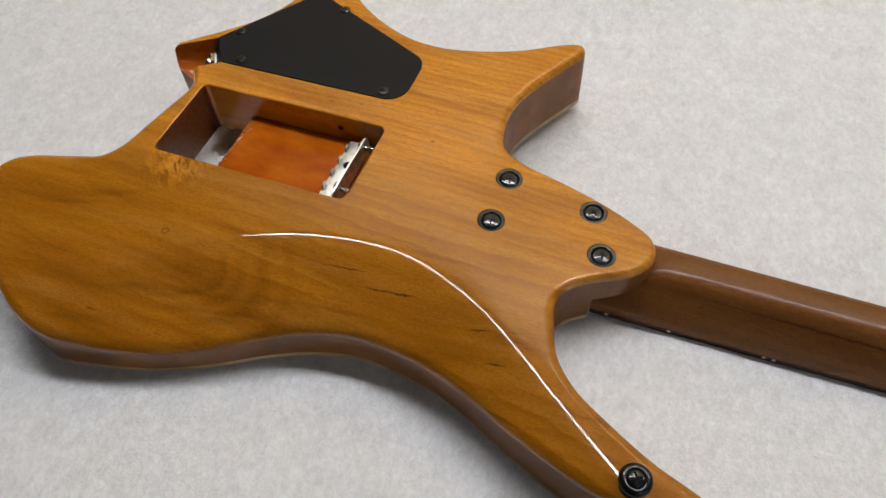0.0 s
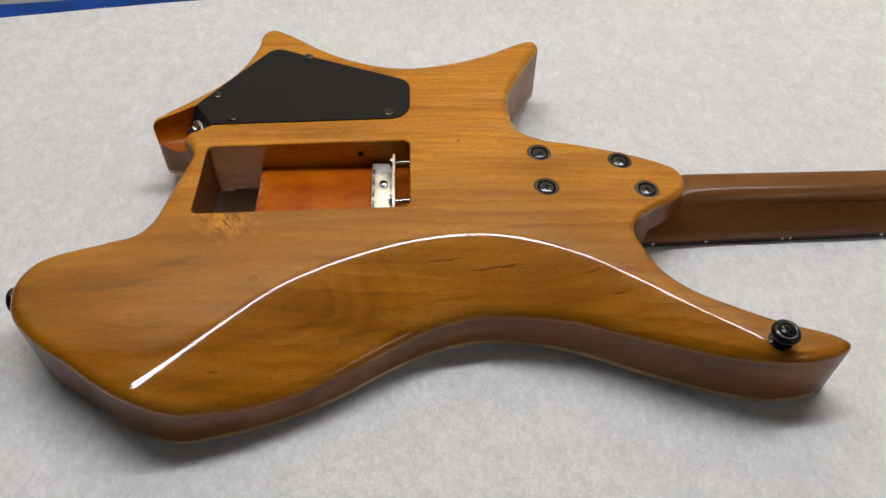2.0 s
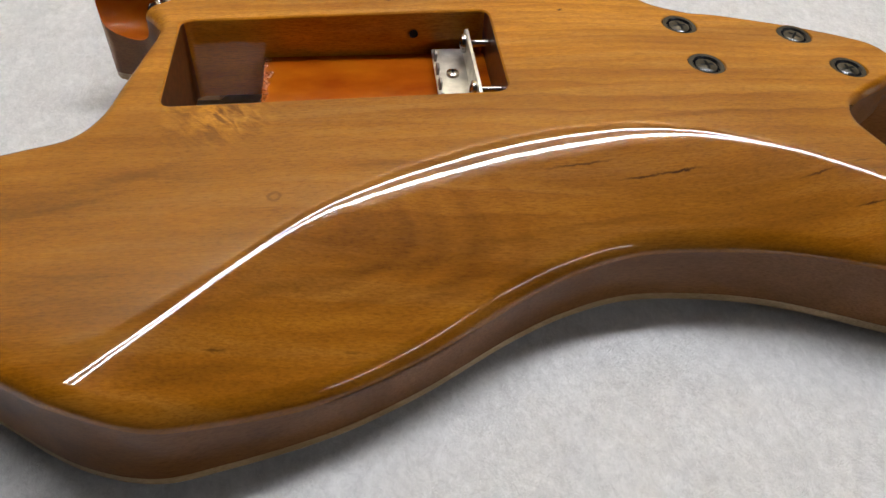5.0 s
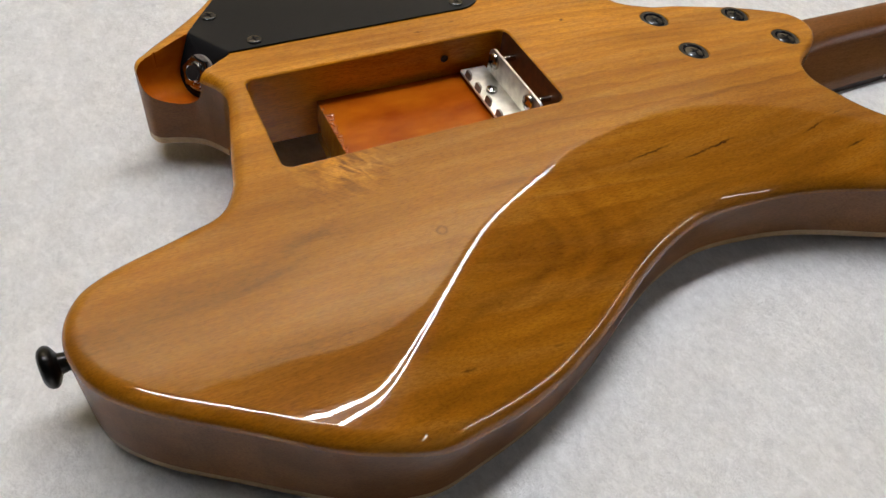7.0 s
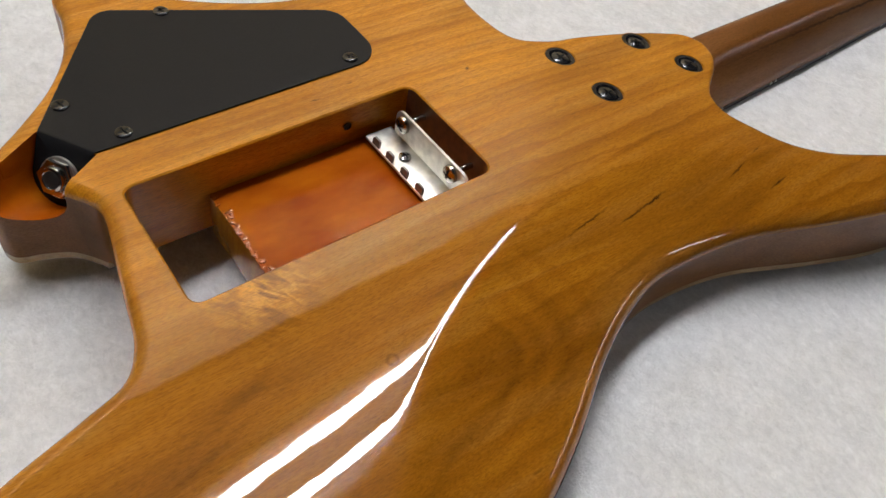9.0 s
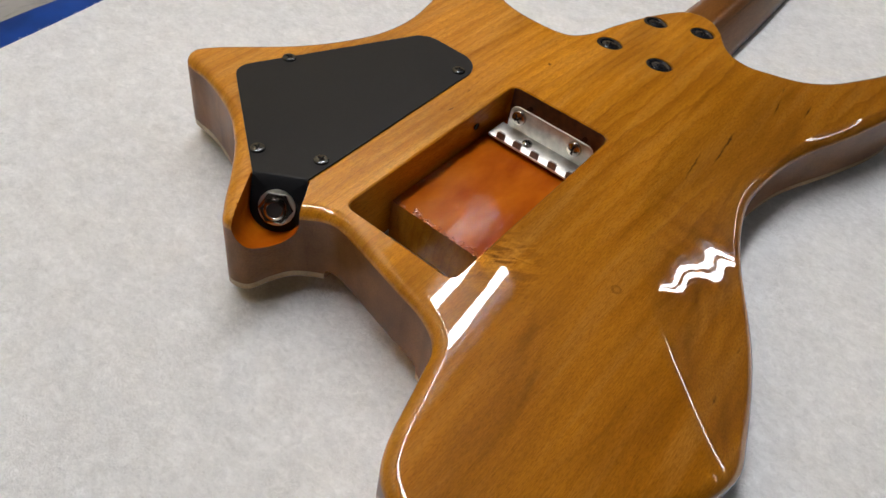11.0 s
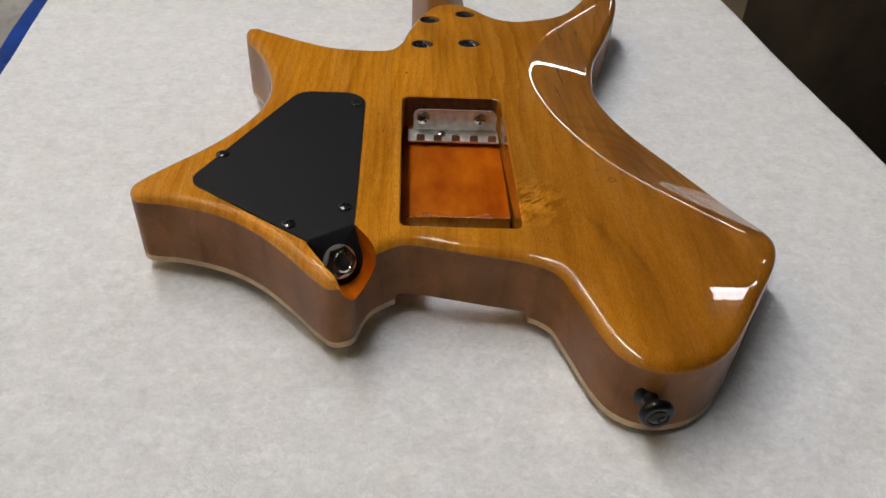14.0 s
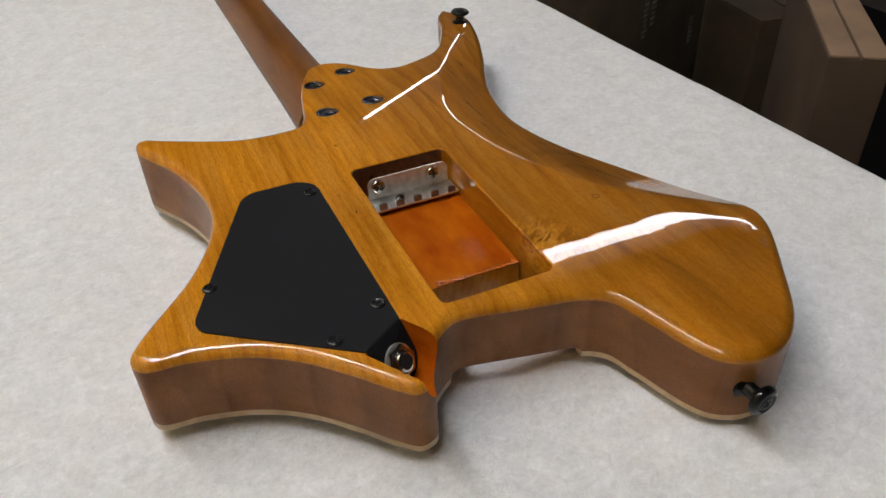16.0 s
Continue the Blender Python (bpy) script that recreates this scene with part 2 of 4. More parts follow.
    sunk = math_node(n, l, "ADD", wave.outputs["Fac"], math_node(n, l, "MULTIPLY", fibre.outputs["Fac"], 0.012))
    bump(n, l, p, sunk, 0.042, 0.001, "Coat Normal")
    return m


MARKS = ((0.0403, 0.0270, 0.0019, 0.0010, 0.2, 0.9), (0.028, -0.0658, 0.0150, 0.0006, 0.12, 0.75), (0.0490, -0.0713, 0.0100, 0.0006, 0.08, 0.85), (0.0615, -0.0703, 0.0095, 0.0007, 0.10, 0.95),
         (0.106, -0.0779, 0.0075, 0.0006, 0.17, 0.75), (0.1186, -0.0915, 0.0058, 0.0007, 0.10, 0.85), (0.122, -0.0746, 0.0052, 0.0005, 0.19, 0.55),
         (-0.030, 0.0385, 0.003, 0.0006, 0.0, 0.8), (-0.086, -0.130, 0.004, 0.0006, 0.05, 0.6), (-0.05, -0.128, 0.003, 0.0006, 0.05, 0.5), (-0.012, 0.0415, 0.0022, 0.0005, 0.0, 0.6))
BANDS = ((-0.142, -0.0767, -0.0900, -0.0560, 0.0030, 0.30), (-0.160, -0.0857, -0.115, -0.0731, 0.0018, 0.32), (-0.156, -0.1011, -0.107, -0.1086, 0.0012, 0.28),
         (-0.090, -0.120, -0.0595, -0.1066, 0.0028, 0.28), (-0.0595, -0.1066, 0.0028, -0.0929, 0.0026, 0.32), (-0.108, -0.1444, -0.073, -0.1298, 0.0022, 0.28),
         (-0.0506, -0.1161, 0.0033, -0.0999, 0.0020, 0.35), (-0.0045, -0.0925, 0.0637, -0.0843, 0.0014, 0.40), (-0.179, -0.0609, -0.1157, -0.0578, 0.0040, 0.28),
         (-0.171, -0.0809, -0.119, -0.0794, 0.0045, 0.24), (-0.016, -0.0548, 0.0387, -0.052, 0.0016, 0.35), (0.0418, -0.0484, 0.0959, -0.0458, 0.0016, 0.35))
KNOTS = ((-0.0721, -0.0782, 0.0026, 0.50),)
BODY_WOOD = wood("amber_lacquered_alder", (0.420, 0.166, 0.009), (0.335, 0.118, 0.004), (0.078, 0.022, 0.002), marks=MARKS, knots=KNOTS, curl=(-0.0935, -0.0350, 0.023), shade_span=(-0.045, 0.05), bands=BANDS, cathedral=(-0.080, -0.084, 0.048, 0.026), quiet=(-0.02, -0.08))
SIDE_WOOD = wood("brown_stained_side", (0.235, 0.098, 0.028), (0.200, 0.080, 0.021), (0.12, 0.044, 0.012), coat=0.5, period=0.014, heart=(-0.4, 0.03), seed=6.0)
NECK_WOOD = wood("roasted_maple", (0.205, 0.083, 0.022), (0.150, 0.057, 0.014), (0.018, 0.006, 0.003), coat=0.4, gloss=0.22, period=0.0045, heart=(0.02, 0.0), seed=4.0, quiet=(0.0, 0.1), marks=((0.36, -0.0094, 0.20, 0.0006, 0.0145, 0.75),))
CAP_WOOD = wood("pale_maple", (0.55, 0.40, 0.22), (0.48, 0.34, 0.18), (0.30, 0.18, 0.08), seed=9.0)
DARK_WOOD = wood("dark_fretboard", (0.040, 0.019, 0.010), (0.032, 0.014, 0.008), (0.02, 0.009, 0.005), coat=0.0, seed=2.0)


def dyed():
    m, n, l, p = material("orange_dyed_wood")
    f = node(n, "ShaderNodeTexNoise", Scale=1.0, Detail=6.0)
    l.new(mapped(n, l, (45, 90, 90)), f.inputs["Vector"])
    l.new(ramp(n, l, f.outputs["Fac"], [(0.30, (0.29, 0.048, 0.001)), (0.50, (0.37, 0.078, 0.002)), (0.66, (0.44, 0.108, 0.003)), (0.78, (0.50, 0.140, 0.005))]), p.inputs["Base Color"])
    w = node(n, "ShaderNodeTexNoise", Scale=360.0, Detail=2.0, Roughness=0.45)
    l.new(mapped(n, l, (0.7, 1.2, 1)), w.inputs["Vector"])
    p.inputs["Roughness"].default_value = 0.5
    p.inputs["Specular IOR Level"].default_value = 0.03
    p.inputs["Coat Weight"].default_value = 0.28
    p.inputs["Coat Roughness"].default_value = 0.05
    bump(n, l, p, w.outputs["Fac"], 0.30, 0.0008, "Coat Normal")
    return m


DYED = dyed()
# cavity end walls: shade and the orange floor's reflection put into a dark red
SHADED_END_GRAIN = plain("shaded_end_grain", (0.125, 0.036, 0.008), 0.45, coat=0.4, vary=0.35, scale=300)
GLOSSY_DYE = plain("glossy_orange_dye", (0.36, 0.078, 0.003), 0.2, coat=1.0)
BLACK_PLATE = plain("matt_black_plate", (0.0094, 0.0096, 0.0108), 0.46, vary=0.1, scale=900, relief=0.00004)
BLACK_PLATE.node_tree.nodes["Principled BSDF"].inputs["Specular IOR Level"].default_value = 0.14
BLACK_METAL = plain("black_metal", (0.010, 0.010, 0.011), 0.24, 0.0, coat=0.65, vary=0.2, scale=300)
BLACK_METAL.node_tree.nodes["Principled BSDF"].inputs["Specular IOR Level"].default_value = 0.3
GLOSS_BLACK = plain("glossy_black_enamel", (0.003, 0.003, 0.003), 0.35, 0.0, coat=0.55, vary=0.2, scale=300)
GLOSS_BLACK.node_tree.nodes["Principled BSDF"].inputs["Specular IOR Level"].default_value = 0.1
NICKEL = plain("nickel", (0.72, 0.71, 0.66), 0.42, 1.0, vary=0.25, scale=160)
# claw tabs' darker metal: their shade is put into the colour
SHADED_STEEL = plain("shaded_steel", (0.30, 0.28, 0.26), 0.55, 1.0, vary=0.25, scale=200)
CHROME = plain("chrome", (0.50, 0.48, 0.45), 0.16, 1.0, vary=0.2, scale=400)
# near-black fill paints the shade inside screw slots, jack bore and wire hole
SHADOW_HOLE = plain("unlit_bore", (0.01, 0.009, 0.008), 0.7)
DOT = plain("pearl_dot", (0.75, 0.72, 0.65), 0.4)


def fleece_material():
    m, n, l, p = material("white_fleece")
    a = node(n, "ShaderNodeTexNoise", Scale=520.0, Detail=6.0, Roughness=0.7, Distortion=1.0)
    l.new(mapped(n, l, (1, 0.8, 1)), a.inputs["Vector"])
    b = node(n, "ShaderNodeTexNoise", Scale=60.0, Detail=7.0, Roughness=0.7, Distortion=0.3)
    l.new(mapped(n, l, (1, 1, 1)), b.inputs["Vector"])
    c = node(n, "ShaderNodeTexNoise", Scale=240.0, Detail=5.0, Roughness=0.65, Distortion=0.8)
    l.new(mapped(n, l, (1, 0.7, 1), rot=(0, 0, 0.7)), c.inputs["Vector"])
    col = ramp(n, l, b.outputs["Fac"], [(0.32, (0.78, 0.777, 0.773)), (0.68, (0.90, 0.90, 0.90))])
    col = mix(n, l, "MULTIPLY", 0.6, col, ramp(n, l, c.outputs["Fac"], [(0.35, (0.82, 0.82, 0.82)), (0.66, (1.09, 1.09, 1.09))]))
    col = mix(n, l, "MULTIPLY", 0.6, col, ramp(n, l, a.outputs["Fac"], [(0.3, (0.78, 0.78, 0.78)), (0.7, (1.06, 1.06, 1.06))]))
    l.new(col, p.inputs["Base Color"])
    p.inputs["Roughness"].default_value = 1.0
    p.inputs["Specular IOR Level"].default_value = 0.1
    p.inputs["Sheen Weight"].default_value = 0.25
    h = math_node(n, l, "ADD", a.outputs["Fac"], math_node(n, l, "MULTIPLY", c.outputs["Fac"], 0.6))
    h = math_node(n, l, "ADD", h, math_node(n, l, "MULTIPLY", b.outputs["Fac"], 1.2))
    bump(n, l, p, h, 0.42, 0.0020)
    return m


FLEECE = fleece_material()
PILE = plain("white_pile", (0.83, 0.828, 0.825), 0.9, vary=0.06, scale=70)
PILE.node_tree.nodes["Principled BSDF"].inputs["Specular IOR Level"].default_value = 0.1


def scuffed_paint():
    m, n, l, p = material("scuffed_grey_paint")
    a = node(n, "ShaderNodeTexNoise", Scale=11.0, Detail=7.0, Roughness=0.65)
    l.new(mapped(n, l, (1, 1, 1)), a.inputs["Vector"])
    b = node(n, "ShaderNodeTexNoise", Scale=30.0, Detail=5.0, Roughness=0.7, Distortion=1.2)
    l.new(mapped(n, l, (1, 2.2, 1), rot=(0, 0, 0.5)), b.inputs["Vector"])
    c = ramp(n, l, a.outputs["Fac"], [(0.30, (0.20, 0.185, 0.165)), (0.50, (0.275, 0.26, 0.24)), (0.70, (0.33, 0.315, 0.30))])
    dirt = ramp(n, l, b.outputs["Fac"], [(0.53, (0, 0, 0)), (0.70, (0.50, 0.50, 0.50))])
    l.new(mix(n, l, "MIX", dirt, c, (0.10, 0.088, 0.075)), p.inputs["Base Color"])
    p.inputs["Roughness"].default_value = 0.6
    bump(n, l, p, b.outputs["Fac"], 0.3, 0.002)
    return m


WALL_PAINT = scuffed_paint()
TAPE = plain("blue_masking_tape", (0.003, 0.038, 0.215), 0.6, vary=0.35, scale=25, relief=0.001)
TAPE.node_tree.nodes["Principled BSDF"].inputs["Specular IOR Level"].default_value = 0.12
CARD_OLD = plain("dull_cardboard", (0.075, 0.048, 0.024), 0.8, vary=0.2, scale=14)
CARD_LIT = plain("lit_cardboard", (0.30, 0.190, 0.115), 0.8, vary=0.2, scale=12)
DARK_CARD = plain("blackened_cardboard", (0.034, 0.021, 0.012), 0.8, vary=0.25, scale=9)
PANEL_CARD = plain("dark_printed_cardboard", (0.180, 0.132, 0.084), 0.8, vary=0.35, scale=7)
CARD_SHADED = plain("shaded_cardboard", (0.080, 0.050, 0.029), 0.8, vary=0.25, scale=9)
# the darkness below the table is put into the floor's near-black colour
FLOOR = plain("near_black_floor", (0.006, 0.005, 0.0045), 0.9, vary=0.3, scale=5)
FLOOR.node_tree.nodes["Principled BSDF"].inputs["Specular IOR Level"].default_value = 0.1
UNSEEN_WALL = plain("unseen_wall", (0.06, 0.05, 0.042), 0.8, vary=0.2, scale=3)
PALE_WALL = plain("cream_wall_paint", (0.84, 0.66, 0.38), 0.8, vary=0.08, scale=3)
CEILING = plain("ceiling_paint", (0.05, 0.045, 0.038), 0.9, vary=0.08, scale=4)
TABLE = plain("table_board", (0.10, 0.08, 0.06), 0.6)
BLUE_PLASTIC = plain("blue_plastic", (0.018, 0.042, 0.115), 0.5, vary=0.5, scale=30)
GREY_PLASTIC = plain("grey_plastic", (0.075, 0.072, 0.066), 0.6, vary=0.5, scale=40)
LINING = plain("dark_lining", (0.012, 0.011, 0.013), 0.9, vary=0.6, scale=25)
PRINT = plain("faded_print", (0.33, 0.28, 0.22), 0.8, vary=0.4, scale=60)
HOUSING = plain("grey_enamel", (0.035, 0.035, 0.035), 0.6)
WHITE_METAL = plain("white_enamel", (0.7, 0.7, 0.68), 0.4)


def tube_material(name, power):
    m, n, l, p = material(name)
    p.inputs["Base Color"].default_value = (0.9, 0.9, 0.9, 1)
    p.inputs["Emission Color"].default_value = (0.965, 0.972, 1.016, 1)
    p.inputs["Emission Strength"].default_value = power
    return m


TUBE = tube_material("fluorescent_tube", TUBE_POWER)
OLD_TUBE = tube_material("old_fluorescent_tube", TUBE_POWER * 0.53)
DIM_TUBE = tube_material("dim_fluorescent_tube", TUBE_POWER * 0.22)


# ---- building helpers ----
from mathutils.geometry import delaunay_2d_cdt


def thing(name, label, category, group="", kind="", at=(0, 0, 0)):
    ob = new(name)
    ob.location = at
    ob.empty_display_size = 0.02
    return tagged(ob, label, category, group, kind)


def finish(me, mats, sharp=40):
    for mt in (mats if isinstance(mats, (list, tuple)) else [mats]):
        me.materials.append(mt)
    me.polygons.foreach_set("use_smooth", [True] * len(me.polygons))
    me.set_sharp_from_angle(angle=radians(sharp))
    return me


def part(name, bm, mat, parent=None, label="", sharp=40):
    me = bpy.data.meshes.new(name)
    bmesh.ops.recalc_face_normals(bm, faces=bm.faces)
    bm.to_mesh(me)
    bm.free()
    ob = new(name, finish(me, mat, sharp))
    ob.parent = parent
    return tagged(ob, label)


def pydata(name, verts, faces, mats, parent=None, label="", sharp=40, slots=None):
    me = bpy.data.meshes.new(name)
    me.from_pydata([tuple(map(float, v)) for v in verts], [], [tuple(map(int, f)) for f in faces])
    me.update()
    if slots is not None:
        me.polygons.foreach_set("material_index", slots)
    ob = new(name, finish(me, mats, sharp))
    ob.parent = parent
    return tagged(ob, label)


def inside(poly, p):
    """Which of the points p lie inside the closed polygon."""
    x, y = p[:, 0], p[:, 1]
    hit = np.zeros(len(p), bool)
    a, b = poly, np.roll(poly, -1, 0)
    for (x0, y0), (x1, y1) in zip(a, b):
        if y0 != y1:
            cross = ((y0 > y) != (y1 > y)) & (x < (x1 - x0) * (y - y0) / (y1 - y0) + x0)
            hit ^= cross
    return hit


def spline(points, step):
    """A closed smooth curve through the points, resampled at even steps."""
    p = np.array(points, float)
    n, out = len(p), []
    for i in range(n):
        a, b, c, d = p[i - 1], p[i], p[(i + 1) % n], p[(i + 2) % n]
        t0 = 0.0
        t1 = t0 + np.linalg.norm(b - a) ** 0.5
        t2 = t1 + np.linalg.norm(c - b) ** 0.5
        t3 = t2 + np.linalg.norm(d - c) ** 0.5
        for t in np.linspace(t1, t2, 24, endpoint=False):
            a1 = (t1 - t) / (t1 - t0) * a + (t - t0) / (t1 - t0) * b
            a2 = (t2 - t) / (t2 - t1) * b + (t - t1) / (t2 - t1) * c
            a3 = (t3 - t) / (t3 - t2) * c + (t - t2) / (t3 - t2) * d
            b1 = (t2 - t) / (t2 - t0) * a1 + (t - t0) / (t2 - t0) * a2
            b2 = (t3 - t) / (t3 - t1) * a2 + (t - t1) / (t3 - t1) * a3
            out.append((t2 - t) / (t2 - t1) * b1 + (t - t1) / (t2 - t1) * b2)
    out = np.array(out + out[:1])
    s = np.r_[0, np.cumsum(np.linalg.norm(np.diff(out, axis=0), axis=1))]
    k = np.linspace(0, s[-1], max(8, int(s[-1] / step)), endpoint=False)
    return np.stack([np.interp(k, s, out[:, 0]), np.interp(k, s, out[:, 1])], 1)


def rounded(corners, steps=7):
    """A polygon of (x, y, radius) corners with arcs in them, counter-clockwise."""
    out, n = [], len(corners)
    for i in range(n):
        p = np.array(corners[i][:2], float)
        a, b = np.array(corners[i - 1][:2]) - p, np.array(corners[(i + 1) % n][:2]) - p
        a, b, r = a / np.linalg.norm(a), b / np.linalg.norm(b), corners[i][2]
        if r <= 0:
            out.append(p)
            continue
        half = math.acos(max(-1, min(1, a @ b))) / 2
        d = r / math.tan(half)
        centre = p + (a + b) / np.linalg.norm(a + b) * r / math.sin(half)
        s, e = p + a * d - centre, p + b * d - centre
        a0 = math.atan2(s[1], s[0])
        da = (math.atan2(e[1], e[0]) - a0 + math.pi) % (2 * math.pi) - math.pi
        out += [centre + r * np.array([math.cos(a0 + da * k / steps), math.sin(a0 + da * k / steps)]) for k in range(steps + 1)]
    return np.array(out)


def circle(r, n=24, x=0.0, y=0.0):
    a = np.arange(n) * 2 * math.pi / n
    return np.stack([x + r * np.cos(a), y + r * np.sin(a)], 1)


def fill(outer, holes=(), extra=()):
    """Triangles between an outline and its holes. Returns points and faces; the outline's and holes' points come first."""
    loops = [outer, *holes]
    pts = np.vstack([*loops, *([extra] if len(extra) else [])])
    edges, k = [], 0
    for lp in loops:
        edges += [(k + i, k + (i + 1) % len(lp)) for i in range(len(lp))]
        k += len(lp)
    v, _, f, orig, _, _ = delaunay_2d_cdt([Vector(p) for p in pts], edges, [], 0, 1e-7)
    v = np.array([tuple(q) for q in v])
    f = np.array(f)
    c = v[f].mean(1)
    ok = inside(outer, c)
    for h in holes:
        ok &= ~inside(h, c)
    index = {o: i for i, os in enumerate(orig) for o in os}
    return v, f[ok], [index[i] for i in range(k)]


def prism(outer, z0, z1, holes=(), edge=0.0):
    """A flat plate with holes; edge: a small chamfer on its upper rim."""
    bm = bmesh.new()
    loops = [np.array(outer), *[np.array(h) for h in holes]]
    v, f, idx = fill(loops[0], loops[1:])
    top = [bm.verts.new((*p, z1)) for p in v]
    low = [bm.verts.new((*p, z0)) for p in v]
    for t in f:
        bm.faces.new([top[i] for i in t])
        bm.faces.new([low[i] for i in t[::-1]])
    k = 0
    rim = []
    for lp in loops:
        ids = [idx[k + i] for i in range(len(lp))]
        for i in range(len(ids)):
            a, b = ids[i], ids[(i + 1) % len(ids)]
            bm.faces.new((top[a], low[a], low[b], top[b]))
            rim.append((top[a], top[b]))
        k += len(lp)
    if edge:
        es = [bm.edges.get(e) for e in rim]
        bmesh.ops.bevel(bm, geom=[e for e in es if e], offset=edge, segments=2, affect="EDGES", profile=0.6)
    return bm


def lathe(profile, n=28):
    """A turned solid round z from (radius, height) pairs."""
    bm = bmesh.new()
    rows = []
    for r, z in profile:
        rows.append([bm.verts.new((r * math.cos(2 * math.pi * i / n), r * math.sin(2 * math.pi * i / n), z)) for i in range(n)] if r > 1e-6 else [bm.verts.new((0, 0, z))])
    for a, b in zip(rows, rows[1:]):
        for i in range(n):
            j = (i + 1) % n
            if len(a) == 1 and len(b) > 1:
                bm.faces.new((a[0], b[i], b[j]))
            elif len(b) == 1 and len(a) > 1:
                bm.faces.new((a[i], b[0], a[j]))
            elif len(a) > 1:
                bm.faces.new((a[i], b[i], b[j], a[j]))
    return bm


def box(x0, x1, y0, y1, z0, z1, bevel=0.0):
    bm = bmesh.new()
    bmesh.ops.create_cube(bm, size=1, matrix=Matrix.LocRotScale(((x0 + x1) / 2, (y0 + y1) / 2, (z0 + z1) / 2), None, (x1 - x0, y1 - y0, z1 - z0)))
    if bevel:
        bmesh.ops.bevel(bm, geom=bm.edges[:], offset=bevel, segments=2, affect="EDGES", profile=0.6)
    return bm


def cross_head(r, h, arm, width, dome=0.25):
    """A screw's head with a cross-shaped recess cut into it."""
    w, a = width / 2, arm
    cross = np.array([(a, -w), (a, w), (w, w), (w, a), (-w, a), (-w, w), (-a, w), (-a, -w), (-w, -w), (-w, -a), (w, -a), (w, -w)])
    ring = circle(r * 0.80, 24)
    v, f, idx = fill(ring, [cross])
    bm = bmesh.new()
    z = lambda p: h - dome * h * (p[0] ** 2 + p[1] ** 2) / (r * r)
    top = [bm.verts.new((*p, z(p))) for p in v]
    for t in f:
        bm.faces.new([top[i] for i in t])
    rim = [top[i] for i in idx[:24]]
    for rr, zz in ((0.93, h * 0.62), (1.0, h * 0.3), (1.0, 0.0)):
        nxt = [bm.verts.new((*p, zz)) for p in circle(r * rr, 24)]
        for i in range(24):
            bm.faces.new((rim[i], nxt[i], nxt[(i + 1) % 24], rim[(i + 1) % 24]))
        rim = nxt
    slot = [top[i] for i in idx[24:]]
    deep = [bm.verts.new((s.co.x * 0.75, s.co.y * 0.75, -h * 0.5)) for s in slot]
    for i in range(12):
        bm.faces.new((slot[i], slot[(i + 1) % 12], deep[(i + 1) % 12], deep[i])).material_index = 1
    bm.faces.new(deep).material_index = 1
    return bm


# ---- room ----
ALONG = 0.142


def room():
    f = tagged(part("floor", box(-2.6, 4.6, -2.6, 1.6, -0.84, -0.80), FLOOR), "workshop floor below the table, coloured near black", "floor", kind="structure")
    c = tagged(part("ceiling", box(-2.6, 4.6, -2.6, 1.6, 1.589, 1.65), CEILING), "dark painted ceiling with light fittings", "ceiling", kind="structure")
    # east, west and south walls are unseen, added dark to cut lacquer reflections
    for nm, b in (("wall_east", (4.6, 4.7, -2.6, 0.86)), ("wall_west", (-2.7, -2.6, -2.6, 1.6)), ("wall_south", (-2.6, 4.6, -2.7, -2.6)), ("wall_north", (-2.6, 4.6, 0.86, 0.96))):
        tagged(part(nm, box(*b, -0.80, 1.589), PALE_WALL if nm == "wall_north" else UNSEEN_WALL), "cream painted workshop wall" if nm == "wall_north" else "plain dark wall added out of view", "wall", kind="structure")


room()


def fixture(x, y, z, turn, length=1.2, lamp=OLD_TUBE, gap=0.095, r=0.0138):
    t = thing("fluorescent_light", "grey enamel ceiling light with two lit fluorescent tubes", "ceiling light", "ceiling lights", at=(x, y, z))
    t.rotation_euler = (0, 0, turn)
    part("housing", box(-length / 2 - 0.02, length / 2 + 0.02, -0.085, 0.085, 0.045, 0.09, 0.008), HOUSING, t)
    for s in (-1, 1):
        near = gap / 2 + r + 0.002
        wing = box(-length / 2, length / 2, near, near + 0.4 * gap + 0.008, 0.022, 0.024)
        bmesh.ops.rotate(wing, verts=wing.verts, cent=(0, near + 0.017, 0.03), matrix=Matrix.Rotation(0.5, 3, "X"))
        if s < 0:
            bmesh.ops.scale(wing, vec=(1, -1, 1), verts=wing.verts)
        part("reflector", wing, WHITE_METAL, t)
        bm = lathe([(0, -length / 2), (r - 0.001, -length / 2), (r, -length / 2 + 0.004), (r, length / 2 - 0.004), (r - 0.001, length / 2), (0, length / 2)], 16)
        bmesh.ops.transform(bm, matrix=Matrix.Translation((0, s * gap / 2, 0)) @ Matrix.Rotation(radians(90), 4, "Y"), verts=bm.verts)
        part("tube", bm, lamp, t, "lit warm white tube")
    return t


fixture(0.18, 0.4435, 1.50, 0.115, 1.8, TUBE)
fixture(1.395, -1.60, 1.50, radians(90), lamp=DIM_TUBE, gap=0.038, r=0.0125)
fixture(3.30, -1.60, 1.50, radians(90), 1.55, r=0.0115)


